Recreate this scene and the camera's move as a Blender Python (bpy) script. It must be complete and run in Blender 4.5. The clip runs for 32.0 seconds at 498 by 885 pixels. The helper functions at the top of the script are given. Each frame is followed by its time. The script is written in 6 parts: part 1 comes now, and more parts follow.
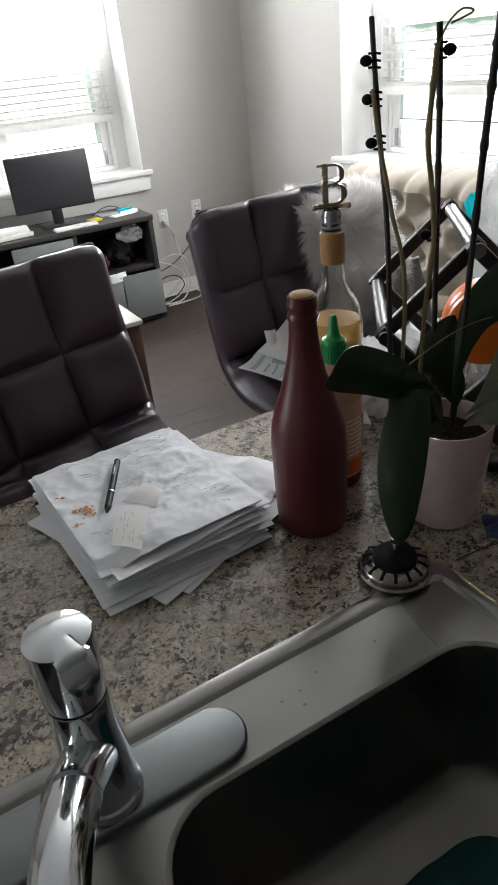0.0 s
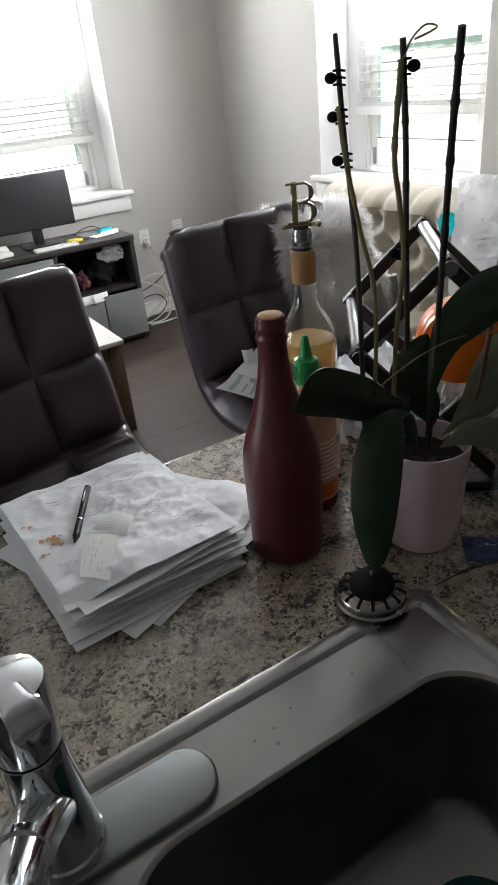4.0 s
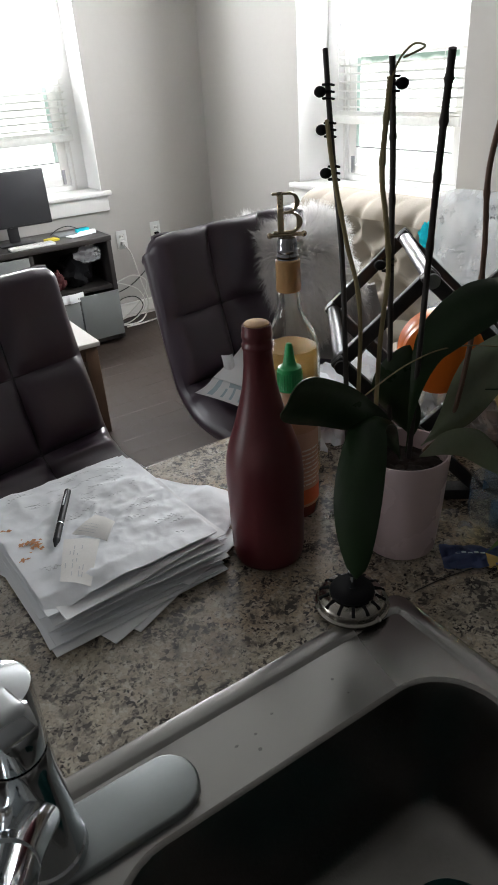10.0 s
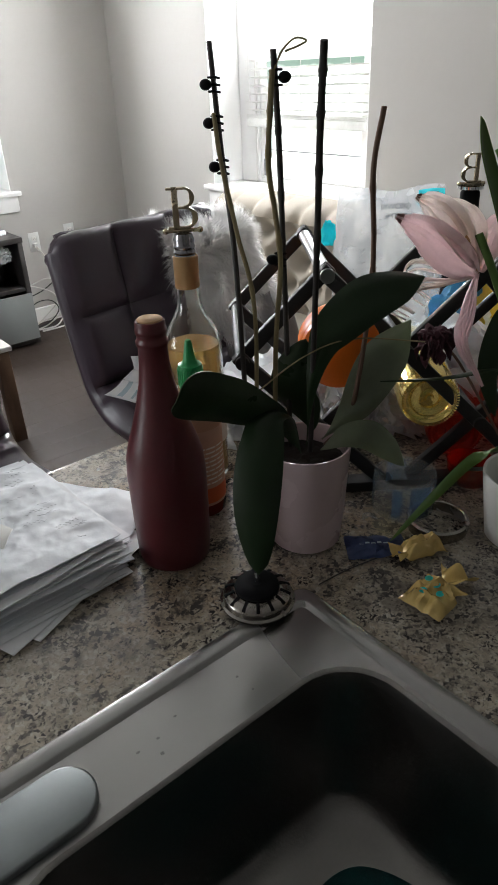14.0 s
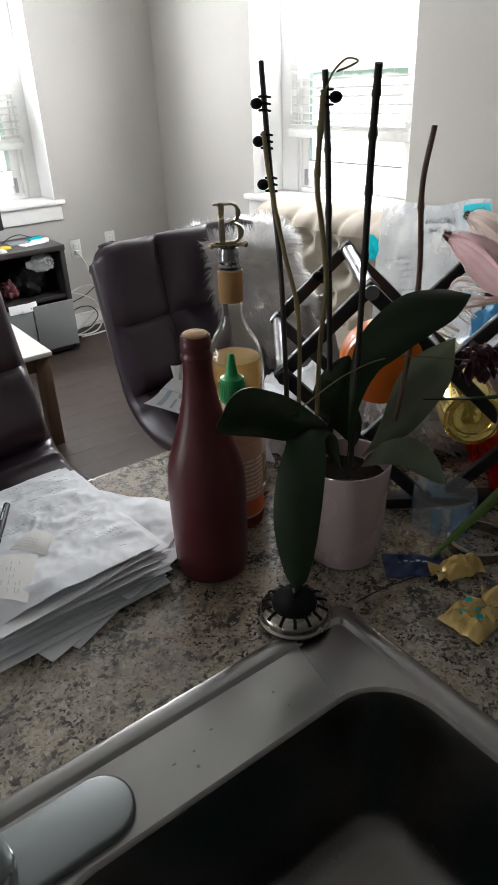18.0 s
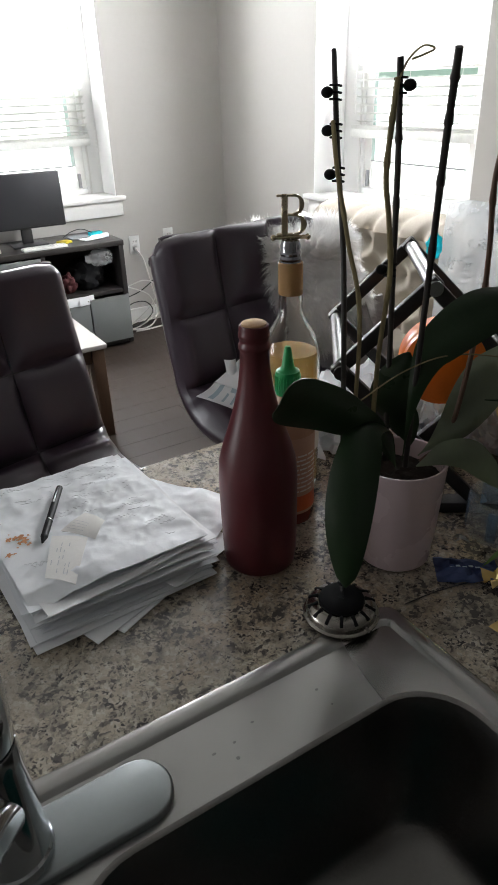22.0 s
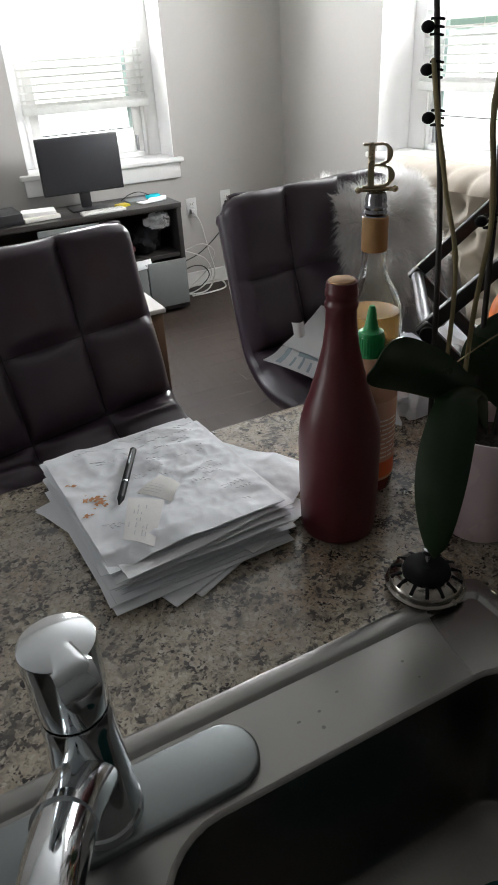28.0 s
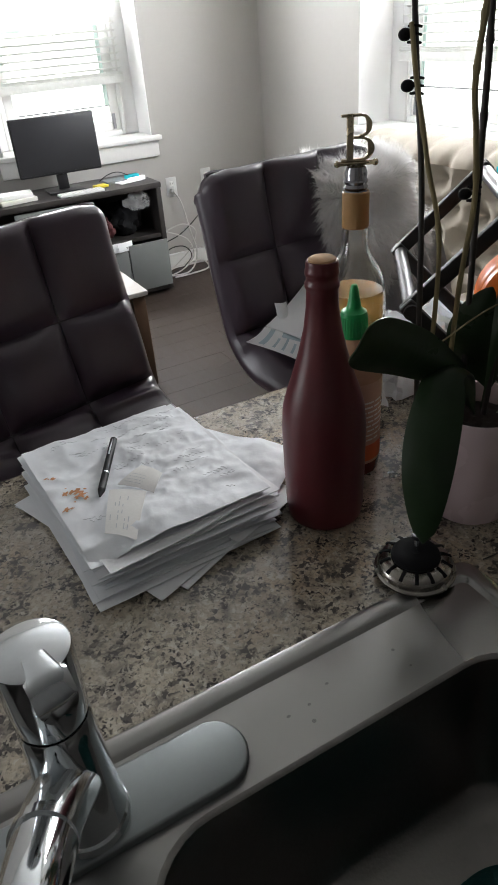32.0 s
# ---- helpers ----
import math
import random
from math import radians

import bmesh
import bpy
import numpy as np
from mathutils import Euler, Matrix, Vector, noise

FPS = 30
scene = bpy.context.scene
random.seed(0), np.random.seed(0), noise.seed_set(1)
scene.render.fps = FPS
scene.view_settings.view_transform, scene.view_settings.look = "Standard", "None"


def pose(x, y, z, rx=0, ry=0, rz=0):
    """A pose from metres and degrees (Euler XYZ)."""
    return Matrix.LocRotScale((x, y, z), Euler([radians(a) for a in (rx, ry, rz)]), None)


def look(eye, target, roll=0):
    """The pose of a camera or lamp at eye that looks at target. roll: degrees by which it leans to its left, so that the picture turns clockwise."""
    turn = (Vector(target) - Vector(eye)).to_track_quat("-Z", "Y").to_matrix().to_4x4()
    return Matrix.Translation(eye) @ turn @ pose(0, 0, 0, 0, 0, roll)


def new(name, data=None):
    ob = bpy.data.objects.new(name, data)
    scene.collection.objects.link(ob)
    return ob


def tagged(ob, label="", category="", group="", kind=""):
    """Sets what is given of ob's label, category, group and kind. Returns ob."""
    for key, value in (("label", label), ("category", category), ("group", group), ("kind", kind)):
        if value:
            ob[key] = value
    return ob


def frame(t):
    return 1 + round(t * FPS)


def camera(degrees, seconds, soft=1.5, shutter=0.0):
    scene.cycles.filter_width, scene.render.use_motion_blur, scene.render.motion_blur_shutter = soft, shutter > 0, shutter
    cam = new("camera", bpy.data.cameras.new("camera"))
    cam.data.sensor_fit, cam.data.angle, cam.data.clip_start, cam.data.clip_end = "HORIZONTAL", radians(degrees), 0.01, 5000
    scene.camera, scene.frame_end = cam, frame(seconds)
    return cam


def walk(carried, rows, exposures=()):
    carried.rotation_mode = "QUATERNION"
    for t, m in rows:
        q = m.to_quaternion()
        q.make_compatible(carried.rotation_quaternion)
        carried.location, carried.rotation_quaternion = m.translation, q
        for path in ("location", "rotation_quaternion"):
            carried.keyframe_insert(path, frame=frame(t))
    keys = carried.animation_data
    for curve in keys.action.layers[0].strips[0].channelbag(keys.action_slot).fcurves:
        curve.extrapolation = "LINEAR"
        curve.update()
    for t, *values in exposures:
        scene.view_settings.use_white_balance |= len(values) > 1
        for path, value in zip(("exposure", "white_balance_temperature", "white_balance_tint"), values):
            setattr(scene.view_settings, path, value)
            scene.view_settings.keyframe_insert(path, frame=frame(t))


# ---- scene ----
cam = camera(41.0, 32.0, soft=1.7)
PATH = [
    (0, (0.3795, 0.3525, 1.4199), (1.1703, 1.8851, 0.4071), -5.94),
    (0.5, (0.3805, 0.3587, 1.4221), (1.2204, 1.8844, 0.4389), -4.93),
    (1, (0.3807, 0.3586, 1.4238), (1.2481, 1.8773, 0.4537), -4.42),
    (1.5, (0.3759, 0.3647, 1.4246), (1.1877, 1.9070, 0.4436), -5.20),
    (2, (0.3870, 0.3712, 1.4160), (1.2638, 1.8675, 0.4200), -2.99),
    (2.5, (0.4052, 0.3778, 1.4170), (1.2768, 1.8867, 0.4353), -5.34),
    (3, (0.4000, 0.3703, 1.4183), (1.2313, 1.9261, 0.4757), -5.69),
    (3.5, (0.4052, 0.3651, 1.4159), (1.2412, 1.9006, 0.4446), -6.07),
    (5.5, (0.4076, 0.3575, 1.4135), (1.2592, 1.8851, 0.4434), -5.97),
    (6, (0.4016, 0.3519, 1.4194), (1.2643, 1.8983, 0.4897), -5.52),
    (6.5, (0.4043, 0.3569, 1.4209), (1.2813, 1.8996, 0.4984), -5.73),
    (7, (0.4033, 0.3549, 1.4209), (1.2561, 1.9092, 0.4953), -6.27),
    (7.5, (0.4040, 0.3573, 1.4196), (1.2869, 1.8896, 0.4854), -5.37),
    (8, (0.4091, 0.3673, 1.4166), (1.3445, 1.8491, 0.4526), -2.91),
    (8.5, (0.4192, 0.3712, 1.4131), (1.3923, 1.8072, 0.4175), -3.08),
    (9, (0.4092, 0.3682, 1.4237), (1.3276, 1.8811, 0.4923), -4.43),
    (9.5, (0.4033, 0.3735, 1.4193), (1.2937, 1.8822, 0.4545), -4.74),
    (10, (0.3957, 0.3674, 1.4208), (1.3067, 1.8604, 0.4507), -3.99),
    (10.5, (0.3920, 0.3649, 1.4200), (1.2845, 1.8771, 0.4625), -4.57),
    (11, (0.3965, 0.3640, 1.4205), (1.3060, 1.8688, 0.4675), -4.95),
    (11.5, (0.4077, 0.3640, 1.4189), (1.2939, 1.8755, 0.4544), -6.51),
    (12, (0.4119, 0.3670, 1.4172), (1.3458, 1.8519, 0.4565), -5.10),
    (12.5, (0.4134, 0.3717, 1.4142), (1.4035, 1.8153, 0.4467), -3.05),
    (13, (0.4256, 0.3607, 1.4092), (1.5126, 1.7213, 0.4258), -2.65),
    (13.5, (0.4170, 0.3622, 1.4053), (1.4929, 1.7300, 0.4196), -1.81),
    (14, (0.4224, 0.3533, 1.4093), (1.5084, 1.7228, 0.4372), -2.47),
    (14.5, (0.4289, 0.3472, 1.4116), (1.5227, 1.7172, 0.4489), -3.02),
    (16.5, (0.4293, 0.3552, 1.4078), (1.4846, 1.7412, 0.4252), -3.46),
    (17, (0.4238, 0.3549, 1.4108), (1.4769, 1.7522, 0.4421), -3.11),
    (17.5, (0.4192, 0.3550, 1.4132), (1.4703, 1.7623, 0.4568), -2.59),
    (18, (0.4156, 0.3599, 1.4181), (1.4334, 1.7959, 0.4685), -2.53),
    (18.5, (0.4138, 0.3611, 1.4200), (1.3946, 1.8243, 0.4729), -3.38),
    (19, (0.4168, 0.3649, 1.4160), (1.3673, 1.8292, 0.4402), -4.33),
    (19.5, (0.4173, 0.3642, 1.4015), (1.3305, 1.7983, 0.3482), -4.98),
    (20, (0.4222, 0.3601, 1.3992), (1.3570, 1.7609, 0.3203), -4.93),
    (20.5, (0.4208, 0.3603, 1.3979), (1.3694, 1.7560, 0.3245), -3.43),
    (21, (0.4205, 0.3677, 1.3995), (1.3604, 1.7654, 0.3211), -3.50),
    (21.5, (0.4175, 0.3696, 1.3953), (1.3248, 1.8049, 0.3385), -3.61),
    (22, (0.4098, 0.3657, 1.4068), (1.3143, 1.8807, 0.4651), -1.96),
    (22.5, (0.4097, 0.3707, 1.4143), (1.2836, 1.8954, 0.4594), -2.79),
    (23, (0.4102, 0.3787, 1.4116), (1.2521, 1.9151, 0.4470), -3.53),
    (23.5, (0.4022, 0.3847, 1.4093), (1.2014, 1.9409, 0.4401), -4.08),
    (24, (0.3966, 0.3957, 1.4027), (1.1574, 1.9381, 0.3818), -4.74),
    (24.5, (0.4118, 0.4085, 1.3930), (1.1823, 1.9134, 0.3245), -6.89),
    (25, (0.4045, 0.4084, 1.3895), (1.1059, 1.9219, 0.2862), -8.45),
    (25.5, (0.3971, 0.4069, 1.3919), (1.0560, 1.9598, 0.3175), -8.56),
    (27.5, (0.3929, 0.3999, 1.3926), (1.1029, 1.9863, 0.4031), -5.13),
    (28, (0.3896, 0.3974, 1.3938), (1.1370, 1.9460, 0.3725), -3.62),
    (28.5, (0.3932, 0.4023, 1.3866), (1.1783, 1.8915, 0.3069), -3.90),
    (29, (0.3937, 0.4038, 1.3863), (1.2173, 1.8769, 0.3131), -3.50),
    (29.5, (0.4005, 0.4040, 1.3959), (1.2541, 1.8897, 0.3644), -4.10),
    (30, (0.4017, 0.4051, 1.3929), (1.2616, 1.8962, 0.3744), -4.09),
    (30.5, (0.4077, 0.4014, 1.3922), (1.2039, 1.9258, 0.3711), -6.30),
    (31, (0.4051, 0.4042, 1.3973), (1.1977, 1.9475, 0.4023), -3.35),
    (31.5, (0.4055, 0.4042, 1.3957), (1.1959, 1.9420, 0.3905), -2.58),
    (32, (0.4055, 0.4125, 1.3885), (1.1637, 1.9205, 0.3156), -4.78),
]
walk(cam, [(t, look(eye, target, roll)) for t, eye, target, roll in PATH],
     [(0, 0.10), (3, 0.03), (12, 0.02), (14, 0.19), (17, 0.16), (19, 0.19), (20, 0.28), (21, 0.30), (22, 0.17), (23, 0.04), (24.4, 0.06), (25, 0.18), (27, 0.08), (28, 0.03), (29, 0.20), (30, 0.07), (32, 0.12)])

# ---- world, light ----
world = bpy.data.worlds.new("sky")
scene.world = world
world.use_nodes = True
wn = world.node_tree.nodes
sky = wn.new("ShaderNodeTexSky")
sky.sky_type, sky.sun_disc = "NISHITA", False
sky.sun_elevation, sky.sun_rotation = radians(50), radians(20)
world.node_tree.links.new(sky.outputs[0], wn["Background"].inputs[0])
wn["Background"].inputs[1].default_value = 0.12
sun_data = bpy.data.lights.new("sun", "SUN")
sun_data.energy, sun_data.angle, sun_data.color = 0.8, radians(15), (1.0, 0.96, 0.9)
sun = new("sun", sun_data)
sun.matrix_world = look((0, 0, 8), (-2.2, -3.0, 0))


def window_light(name, place, target, w, h, watts):
    d = bpy.data.lights.new(name, "AREA")
    d.shape, d.size, d.size_y, d.energy = "RECTANGLE", w, h, watts
    d.color = (0.955, 0.975, 1.0)
    ob = new(name, d)
    ob.matrix_world = look(place, target)
    return ob


YN, XE = 4.58, 2.80          # inner faces of the two window walls
XW, YS, ZC = -2.6, -2.2, 2.6   # the closed sides behind the camera, the ceiling
NX0, NX1, EY0, EY1 = 1.118, 2.016, 2.445, 3.565   # window openings
SILL_N, SILL_E, HEAD = 0.829, 0.864, 2.25
window_light("north_window_light", ((NX0 + NX1) / 2, YN + 0.262, 1.90), ((NX0 + NX1) / 2, 0, 1.2), 0.86, 0.66, 95)
window_light("east_window_light", (XE + 0.262, (EY0 + EY1) / 2, 1.90), (0, (EY0 + EY1) / 2, 1.2), 1.06, 0.66, 125)
window_light("west_window_light", (XW - 0.20, 2.90, 1.50), (0.8, 1.6, 0.9), 1.3, 1.1, 32)
scene.view_settings.exposure = 0.0


# ---- materials ----
def mat(name, color, rough=0.5, metal=0.0, var=0.12, scale=30.0, bump=0.0, bump_scale=200.0, fine=0.06, spec=None, coat=0.0, aniso=None):
    """Principled surface whose colour wanders at two scales, with a fine relief."""
    m = bpy.data.materials.new(name)
    m.use_nodes = True
    nt = m.node_tree
    b = nt.nodes["Principled BSDF"]
    b.inputs["Roughness"].default_value, b.inputs["Metallic"].default_value = rough, metal
    if spec is not None:
        b.inputs["Specular IOR Level"].default_value = spec
    b.inputs["Coat Weight"].default_value = coat
    tc = nt.nodes.new("ShaderNodeTexCoord")
    n1, n2 = nt.nodes.new("ShaderNodeTexNoise"), nt.nodes.new("ShaderNodeTexNoise")
    n1.inputs["Scale"].default_value, n1.inputs["Detail"].default_value = scale, 4
    n2.inputs["Scale"].default_value, n2.inputs["Detail"].default_value = scale * 12, 3
    mp = nt.nodes.new("ShaderNodeMapping")
    if aniso:
        mp.inputs["Scale"].default_value = aniso
    nt.links.new(tc.outputs["Object"], mp.inputs[0])
    for n in (n1, n2):
        nt.links.new(mp.outputs[0], n.inputs["Vector"])
    hsv = nt.nodes.new("ShaderNodeHueSaturation")
    hsv.inputs["Color"].default_value = (*color, 1)
    m1, m2 = nt.nodes.new("ShaderNodeMath"), nt.nodes.new("ShaderNodeMath")
    m1.operation = m2.operation = "MULTIPLY_ADD"
    m1.inputs[1].default_value, m1.inputs[2].default_value = 2 * var, 1 - var
    m2.inputs[1].default_value = 2 * fine
    nt.links.new(n1.outputs["Fac"], m1.inputs[0])
    nt.links.new(n2.outputs["Fac"], m2.inputs[0])
    nt.links.new(m1.outputs[0], m2.inputs[2])
    nt.links.new(m2.outputs[0], hsv.inputs["Value"])
    nt.links.new(hsv.outputs[0], b.inputs["Base Color"])
    mr = nt.nodes.new("ShaderNodeMath")
    mr.operation = "MULTIPLY_ADD"
    mr.inputs[1].default_value, mr.inputs[2].default_value = rough * 0.5, rough * 0.75
    nt.links.new(n1.outputs["Fac"], mr.inputs[0])
    nt.links.new(mr.outputs[0], b.inputs["Roughness"])
    if bump:
        n3, bp = nt.nodes.new("ShaderNodeTexNoise"), nt.nodes.new("ShaderNodeBump")
        n3.inputs["Scale"].default_value, n3.inputs["Detail"].default_value = bump_scale, 3
        bp.inputs["Strength"].default_value, bp.inputs["Distance"].default_value = bump, 0.002
        nt.links.new(mp.outputs[0], n3.inputs["Vector"])
        nt.links.new(n3.outputs["Fac"], bp.inputs["Height"])
        nt.links.new(bp.outputs[0], b.inputs["Normal"])
    return m


def glass_mat(name, color=(1, 1, 1), rough=0.02, ior=1.45):
    m = mat(name, color, rough, var=0.02, fine=0.01)
    b = m.node_tree.nodes["Principled BSDF"]
    b.inputs["Transmission Weight"].default_value, b.inputs["IOR"].default_value = 1.0, ior
    return m


def film_mat(name, color, clear, rough=0.12, tint=(0.95, 0.96, 0.97), bump=0.6, through_light=0.55, coat=0.0, var=0.1, scale=40):
    """Thin clear plastic: part of the light goes straight through."""
    m = mat(name, color, rough, var=var, scale=scale, bump=bump, bump_scale=60, coat=coat)
    nt = m.node_tree
    mix, tr = nt.nodes.new("ShaderNodeMixShader"), nt.nodes.new("ShaderNodeBsdfTransparent")
    tr.inputs[0].default_value = (*tint, 1)
    mix.inputs[0].default_value = clear
    half, tl = nt.nodes.new("ShaderNodeMixShader"), nt.nodes.new("ShaderNodeBsdfTranslucent")
    half.inputs[0].default_value = through_light
    hue = next(n for n in nt.nodes if n.type == "HUE_SAT")
    nt.links.new(hue.outputs[0], tl.inputs[0])
    nt.links.new(nt.nodes["Principled BSDF"].outputs[0], half.inputs[1])
    nt.links.new(tl.outputs[0], half.inputs[2])
    nt.links.new(half.outputs[0], mix.inputs[1])
    nt.links.new(tr.outputs[0], mix.inputs[2])
    nt.links.new(mix.outputs[0], nt.nodes["Material Output"].inputs[0])
    return m


def glow_mat(name, color, strength):
    m = bpy.data.materials.new(name)
    m.use_nodes = True
    nt = m.node_tree
    nt.nodes.remove(nt.nodes["Principled BSDF"])
    e = nt.nodes.new("ShaderNodeEmission")
    e.inputs[1].default_value = strength
    e.inputs[0].default_value = (*color, 1)
    nt.links.new(e.outputs[0], nt.nodes["Material Output"].inputs[0])
    return m


def granite_mat():
    """Polished granite: mineral grains as warped cells, dark mica gathered in drifts, fine pepper over all."""
    m = bpy.data.materials.new("granite")
    m.use_nodes = True
    nt = m.node_tree
    b = nt.nodes["Principled BSDF"]
    tc = nt.nodes.new("ShaderNodeTexCoord")

    def node(kind, **inputs):
        n = nt.nodes.new(kind)
        for k, v in inputs.items():
            if isinstance(v, float):
                n.inputs[k].default_value = v
            else:
                nt.links.new(v, n.inputs[k])
        return n

    def ramp(value, lo, hi):
        r = nt.nodes.new("ShaderNodeMapRange")
        r.inputs[1].default_value, r.inputs[2].default_value = lo, hi
        nt.links.new(value, r.inputs[0])
        return r.outputs[0]

    def noise_at(scale, detail, lo, hi, dist=0.0):
        return ramp(node("ShaderNodeTexNoise", Vector=tc.outputs["Object"], Scale=scale, Detail=detail, Distortion=dist).outputs["Fac"], lo, hi)

    def sums(op, a, c):
        x = nt.nodes.new("ShaderNodeMath")
        x.operation = op
        for k, v in enumerate((a, c)):
            if isinstance(v, float):
                x.inputs[k].default_value = v
            else:
                nt.links.new(v, x.inputs[k])
        return x.outputs[0]

    def mix(fac, a, c):
        x = nt.nodes.new("ShaderNodeMix")
        x.data_type = "RGBA"
        nt.links.new(fac, x.inputs[0])
        for k, v in ((6, a), (7, c)):
            if isinstance(v, tuple):
                x.inputs[k].default_value = (*v, 1)
            else:
                nt.links.new(v, x.inputs[k])
        return x.outputs[2]

    warp = node("ShaderNodeTexNoise", Vector=tc.outputs["Object"], Scale=140.0, Detail=4.0)
    off = nt.nodes.new("ShaderNodeVectorMath")
    off.operation = "MULTIPLY_ADD"
    off.inputs[1].default_value = (0.009, 0.009, 0.009)
    nt.links.new(warp.outputs["Color"], off.inputs[0])
    nt.links.new(tc.outputs["Object"], off.inputs[2])

    def cells(scale):
        v = node("ShaderNodeTexVoronoi", Vector=off.outputs[0], Scale=scale)
        sep = nt.nodes.new("ShaderNodeSeparateColor")
        nt.links.new(v.outputs["Color"], sep.inputs[0])
        return sep.outputs[0], sep.outputs[1]

    r1, g1 = cells(225.0)
    r2, g2 = cells(430.0)
    col = mix(noise_at(17.0, 6.0, 0.32, 0.68), (0.45, 0.39, 0.30), (0.30, 0.262, 0.212))
    col = mix(noise_at(8.0, 4.0, 0.52, 0.74), col, (0.39, 0.28, 0.18))
    col = mix(ramp(g1, 0.55, 1.25), col, (0.54, 0.49, 0.41))
    col = mix(ramp(g2, 0.55, 1.35), col, (0.16, 0.135, 0.11))
    col = mix(noise_at(60.0, 7.0, 0.48, 0.78, 0.4), col, (0.150, 0.128, 0.108))
    drift = noise_at(30.0, 6.0, 0.42, 0.66, 0.6)
    dark = ramp(sums("SUBTRACT", sums("MULTIPLY", drift, 0.86), r1), -0.04, 0.36)
    col = mix(dark, col, (0.070, 0.062, 0.056))
    black = noise_at(46.0, 6.0, 0.46, 0.68, 0.8)
    col = mix(ramp(sums("SUBTRACT", sums("MULTIPLY", black, 0.62), r2), 0.0, 0.26), col, (0.026, 0.023, 0.022))
    col = mix(noise_at(250.0, 5.0, 0.57, 0.72), col, (0.060, 0.052, 0.047))
    nt.links.new(col, b.inputs["Base Color"])
    b.inputs["Roughness"].default_value = 0.17
    return m


def fur_mat():
    return film_mat("grey_fur", (0.94, 0.93, 0.92), 0.02, 0.8)


M = {}
# unseen south wall only: dark tone added to hold back bounced light
M["kitchen_wall"] = mat("fill_limiting_dark", (0.20, 0.195, 0.19), 0.8, var=0.05, scale=3, bump=0.15, bump_scale=260, fine=0.02)
M["wall"] = mat("wall_paint", (0.47, 0.455, 0.43), 0.85, var=0.03, scale=3, bump=0.15, bump_scale=260, fine=0.02)
M["trim"] = mat("trim_paint", (0.82, 0.81, 0.79), 0.45, var=0.03, scale=6, fine=0.02)
# whiter than the trim: overexposed daylight on reveals and frames put into colour
M["reveal"] = mat("reveal_glare_white", (0.92, 0.92, 0.91), 0.5, var=0.02, scale=5, fine=0.01)
M["ceiling"] = mat("ceiling_paint", (0.56, 0.56, 0.55), 0.9, var=0.03, scale=3)
M["floor"] = mat("floor_wood", (0.034, 0.024, 0.019), 0.55, spec=0.25, var=0.3, scale=5, bump=0.2, bump_scale=90, aniso=(8, 1, 1))
M["granite"] = granite_mat()
M["cabinet"] = mat("cabinet_wood", (0.16, 0.09, 0.05), 0.45, var=0.25, scale=7, aniso=(6, 6, 1))
M["steel"] = mat("brushed_steel", (0.305, 0.298, 0.288), 0.27, 1.0, var=0.0, scale=0.8, fine=0.0)
# darker than the deck's steel: shade inside the deep bowls put into the colour
M["shaded_bowl_steel"] = mat("shaded_bowl_steel", (0.215, 0.205, 0.195), 0.33, 1.0, var=0.14, scale=14, bump=0.12, bump_scale=300)
M["plate_steel"] = mat("plate_satin", (0.27, 0.29, 0.295), 0.34, 1.0, var=0.06, scale=20, fine=0.03)
M["spot"] = film_mat("dried_water", (0.40, 0.38, 0.35), 0.62, 0.5, bump=0.2)
M["strainer_steel"] = mat("worn_steel", (0.30, 0.28, 0.25), 0.26, 1.0, var=0.25, scale=40)
M["chrome"] = mat("chrome", (0.66, 0.69, 0.71), 0.09, 1.0, var=0.03, scale=20)
M["leather"] = mat("dark_leather", (0.050, 0.032, 0.049), 0.34, var=0.15, scale=9, bump=0.14, bump_scale=420, coat=0.45)
M["leather"].node_tree.nodes["Principled BSDF"].inputs["Coat Roughness"].default_value = 0.30
M["seam"] = mat("seam_leather", (0.030, 0.023, 0.029), 0.34, var=0.1, coat=0.4)
M["black_shell"] = mat("black_shell", (0.012, 0.012, 0.013), 0.5, var=0.2, scale=20)
M["stitch"] = mat("grey_stitch", (0.34, 0.33, 0.33), 0.7)
M["paper"] = mat("white_paper", (0.83, 0.84, 0.86), 0.8, var=0.05, scale=25, bump=0.15, bump_scale=120, fine=0.02)
M["paper_old"] = mat("creased_paper", (0.78, 0.80, 0.83), 0.8, var=0.10, scale=14, bump=0.3, bump_scale=60, fine=0.03)
M["thin_paper"] = film_mat("thin_paper", (0.92, 0.93, 0.94), 0.04, 0.7, bump=0.3, through_light=0.6)
M["receipt"] = mat("receipt_paper", (0.84, 0.83, 0.81), 0.75, var=0.06, scale=30)
M["pencil"] = mat("faint_ink", (0.58, 0.59, 0.62), 0.8, var=0.3)
M["stain"] = mat("rust_stain", (0.50, 0.24, 0.12), 0.8, var=0.3, scale=90)
M["pen"] = mat("pen_black", (0.008, 0.008, 0.009), 0.5, var=0.1, spec=0.2)
M["red_bottle"] = mat("red_coated_glass", (0.100, 0.016, 0.021), 0.36, var=0.25, scale=16, bump=0.15, bump_scale=60, fine=0.08)
M["cork_band"] = mat("tan_foil", (0.42, 0.24, 0.10), 0.45, var=0.2, scale=40)
M["cork"] = mat("cork", (0.52, 0.33, 0.18), 0.8, var=0.3, scale=120)
M["glass"] = glass_mat("clear_glass", (0.97, 0.98, 0.96))
M["wine"] = film_mat("amber_liquid", (0.74, 0.52, 0.26), 0.50, 0.05, (0.92, 0.76, 0.46))
M["label"] = mat("white_label", (0.72, 0.70, 0.64), 0.7, var=0.06, scale=40)
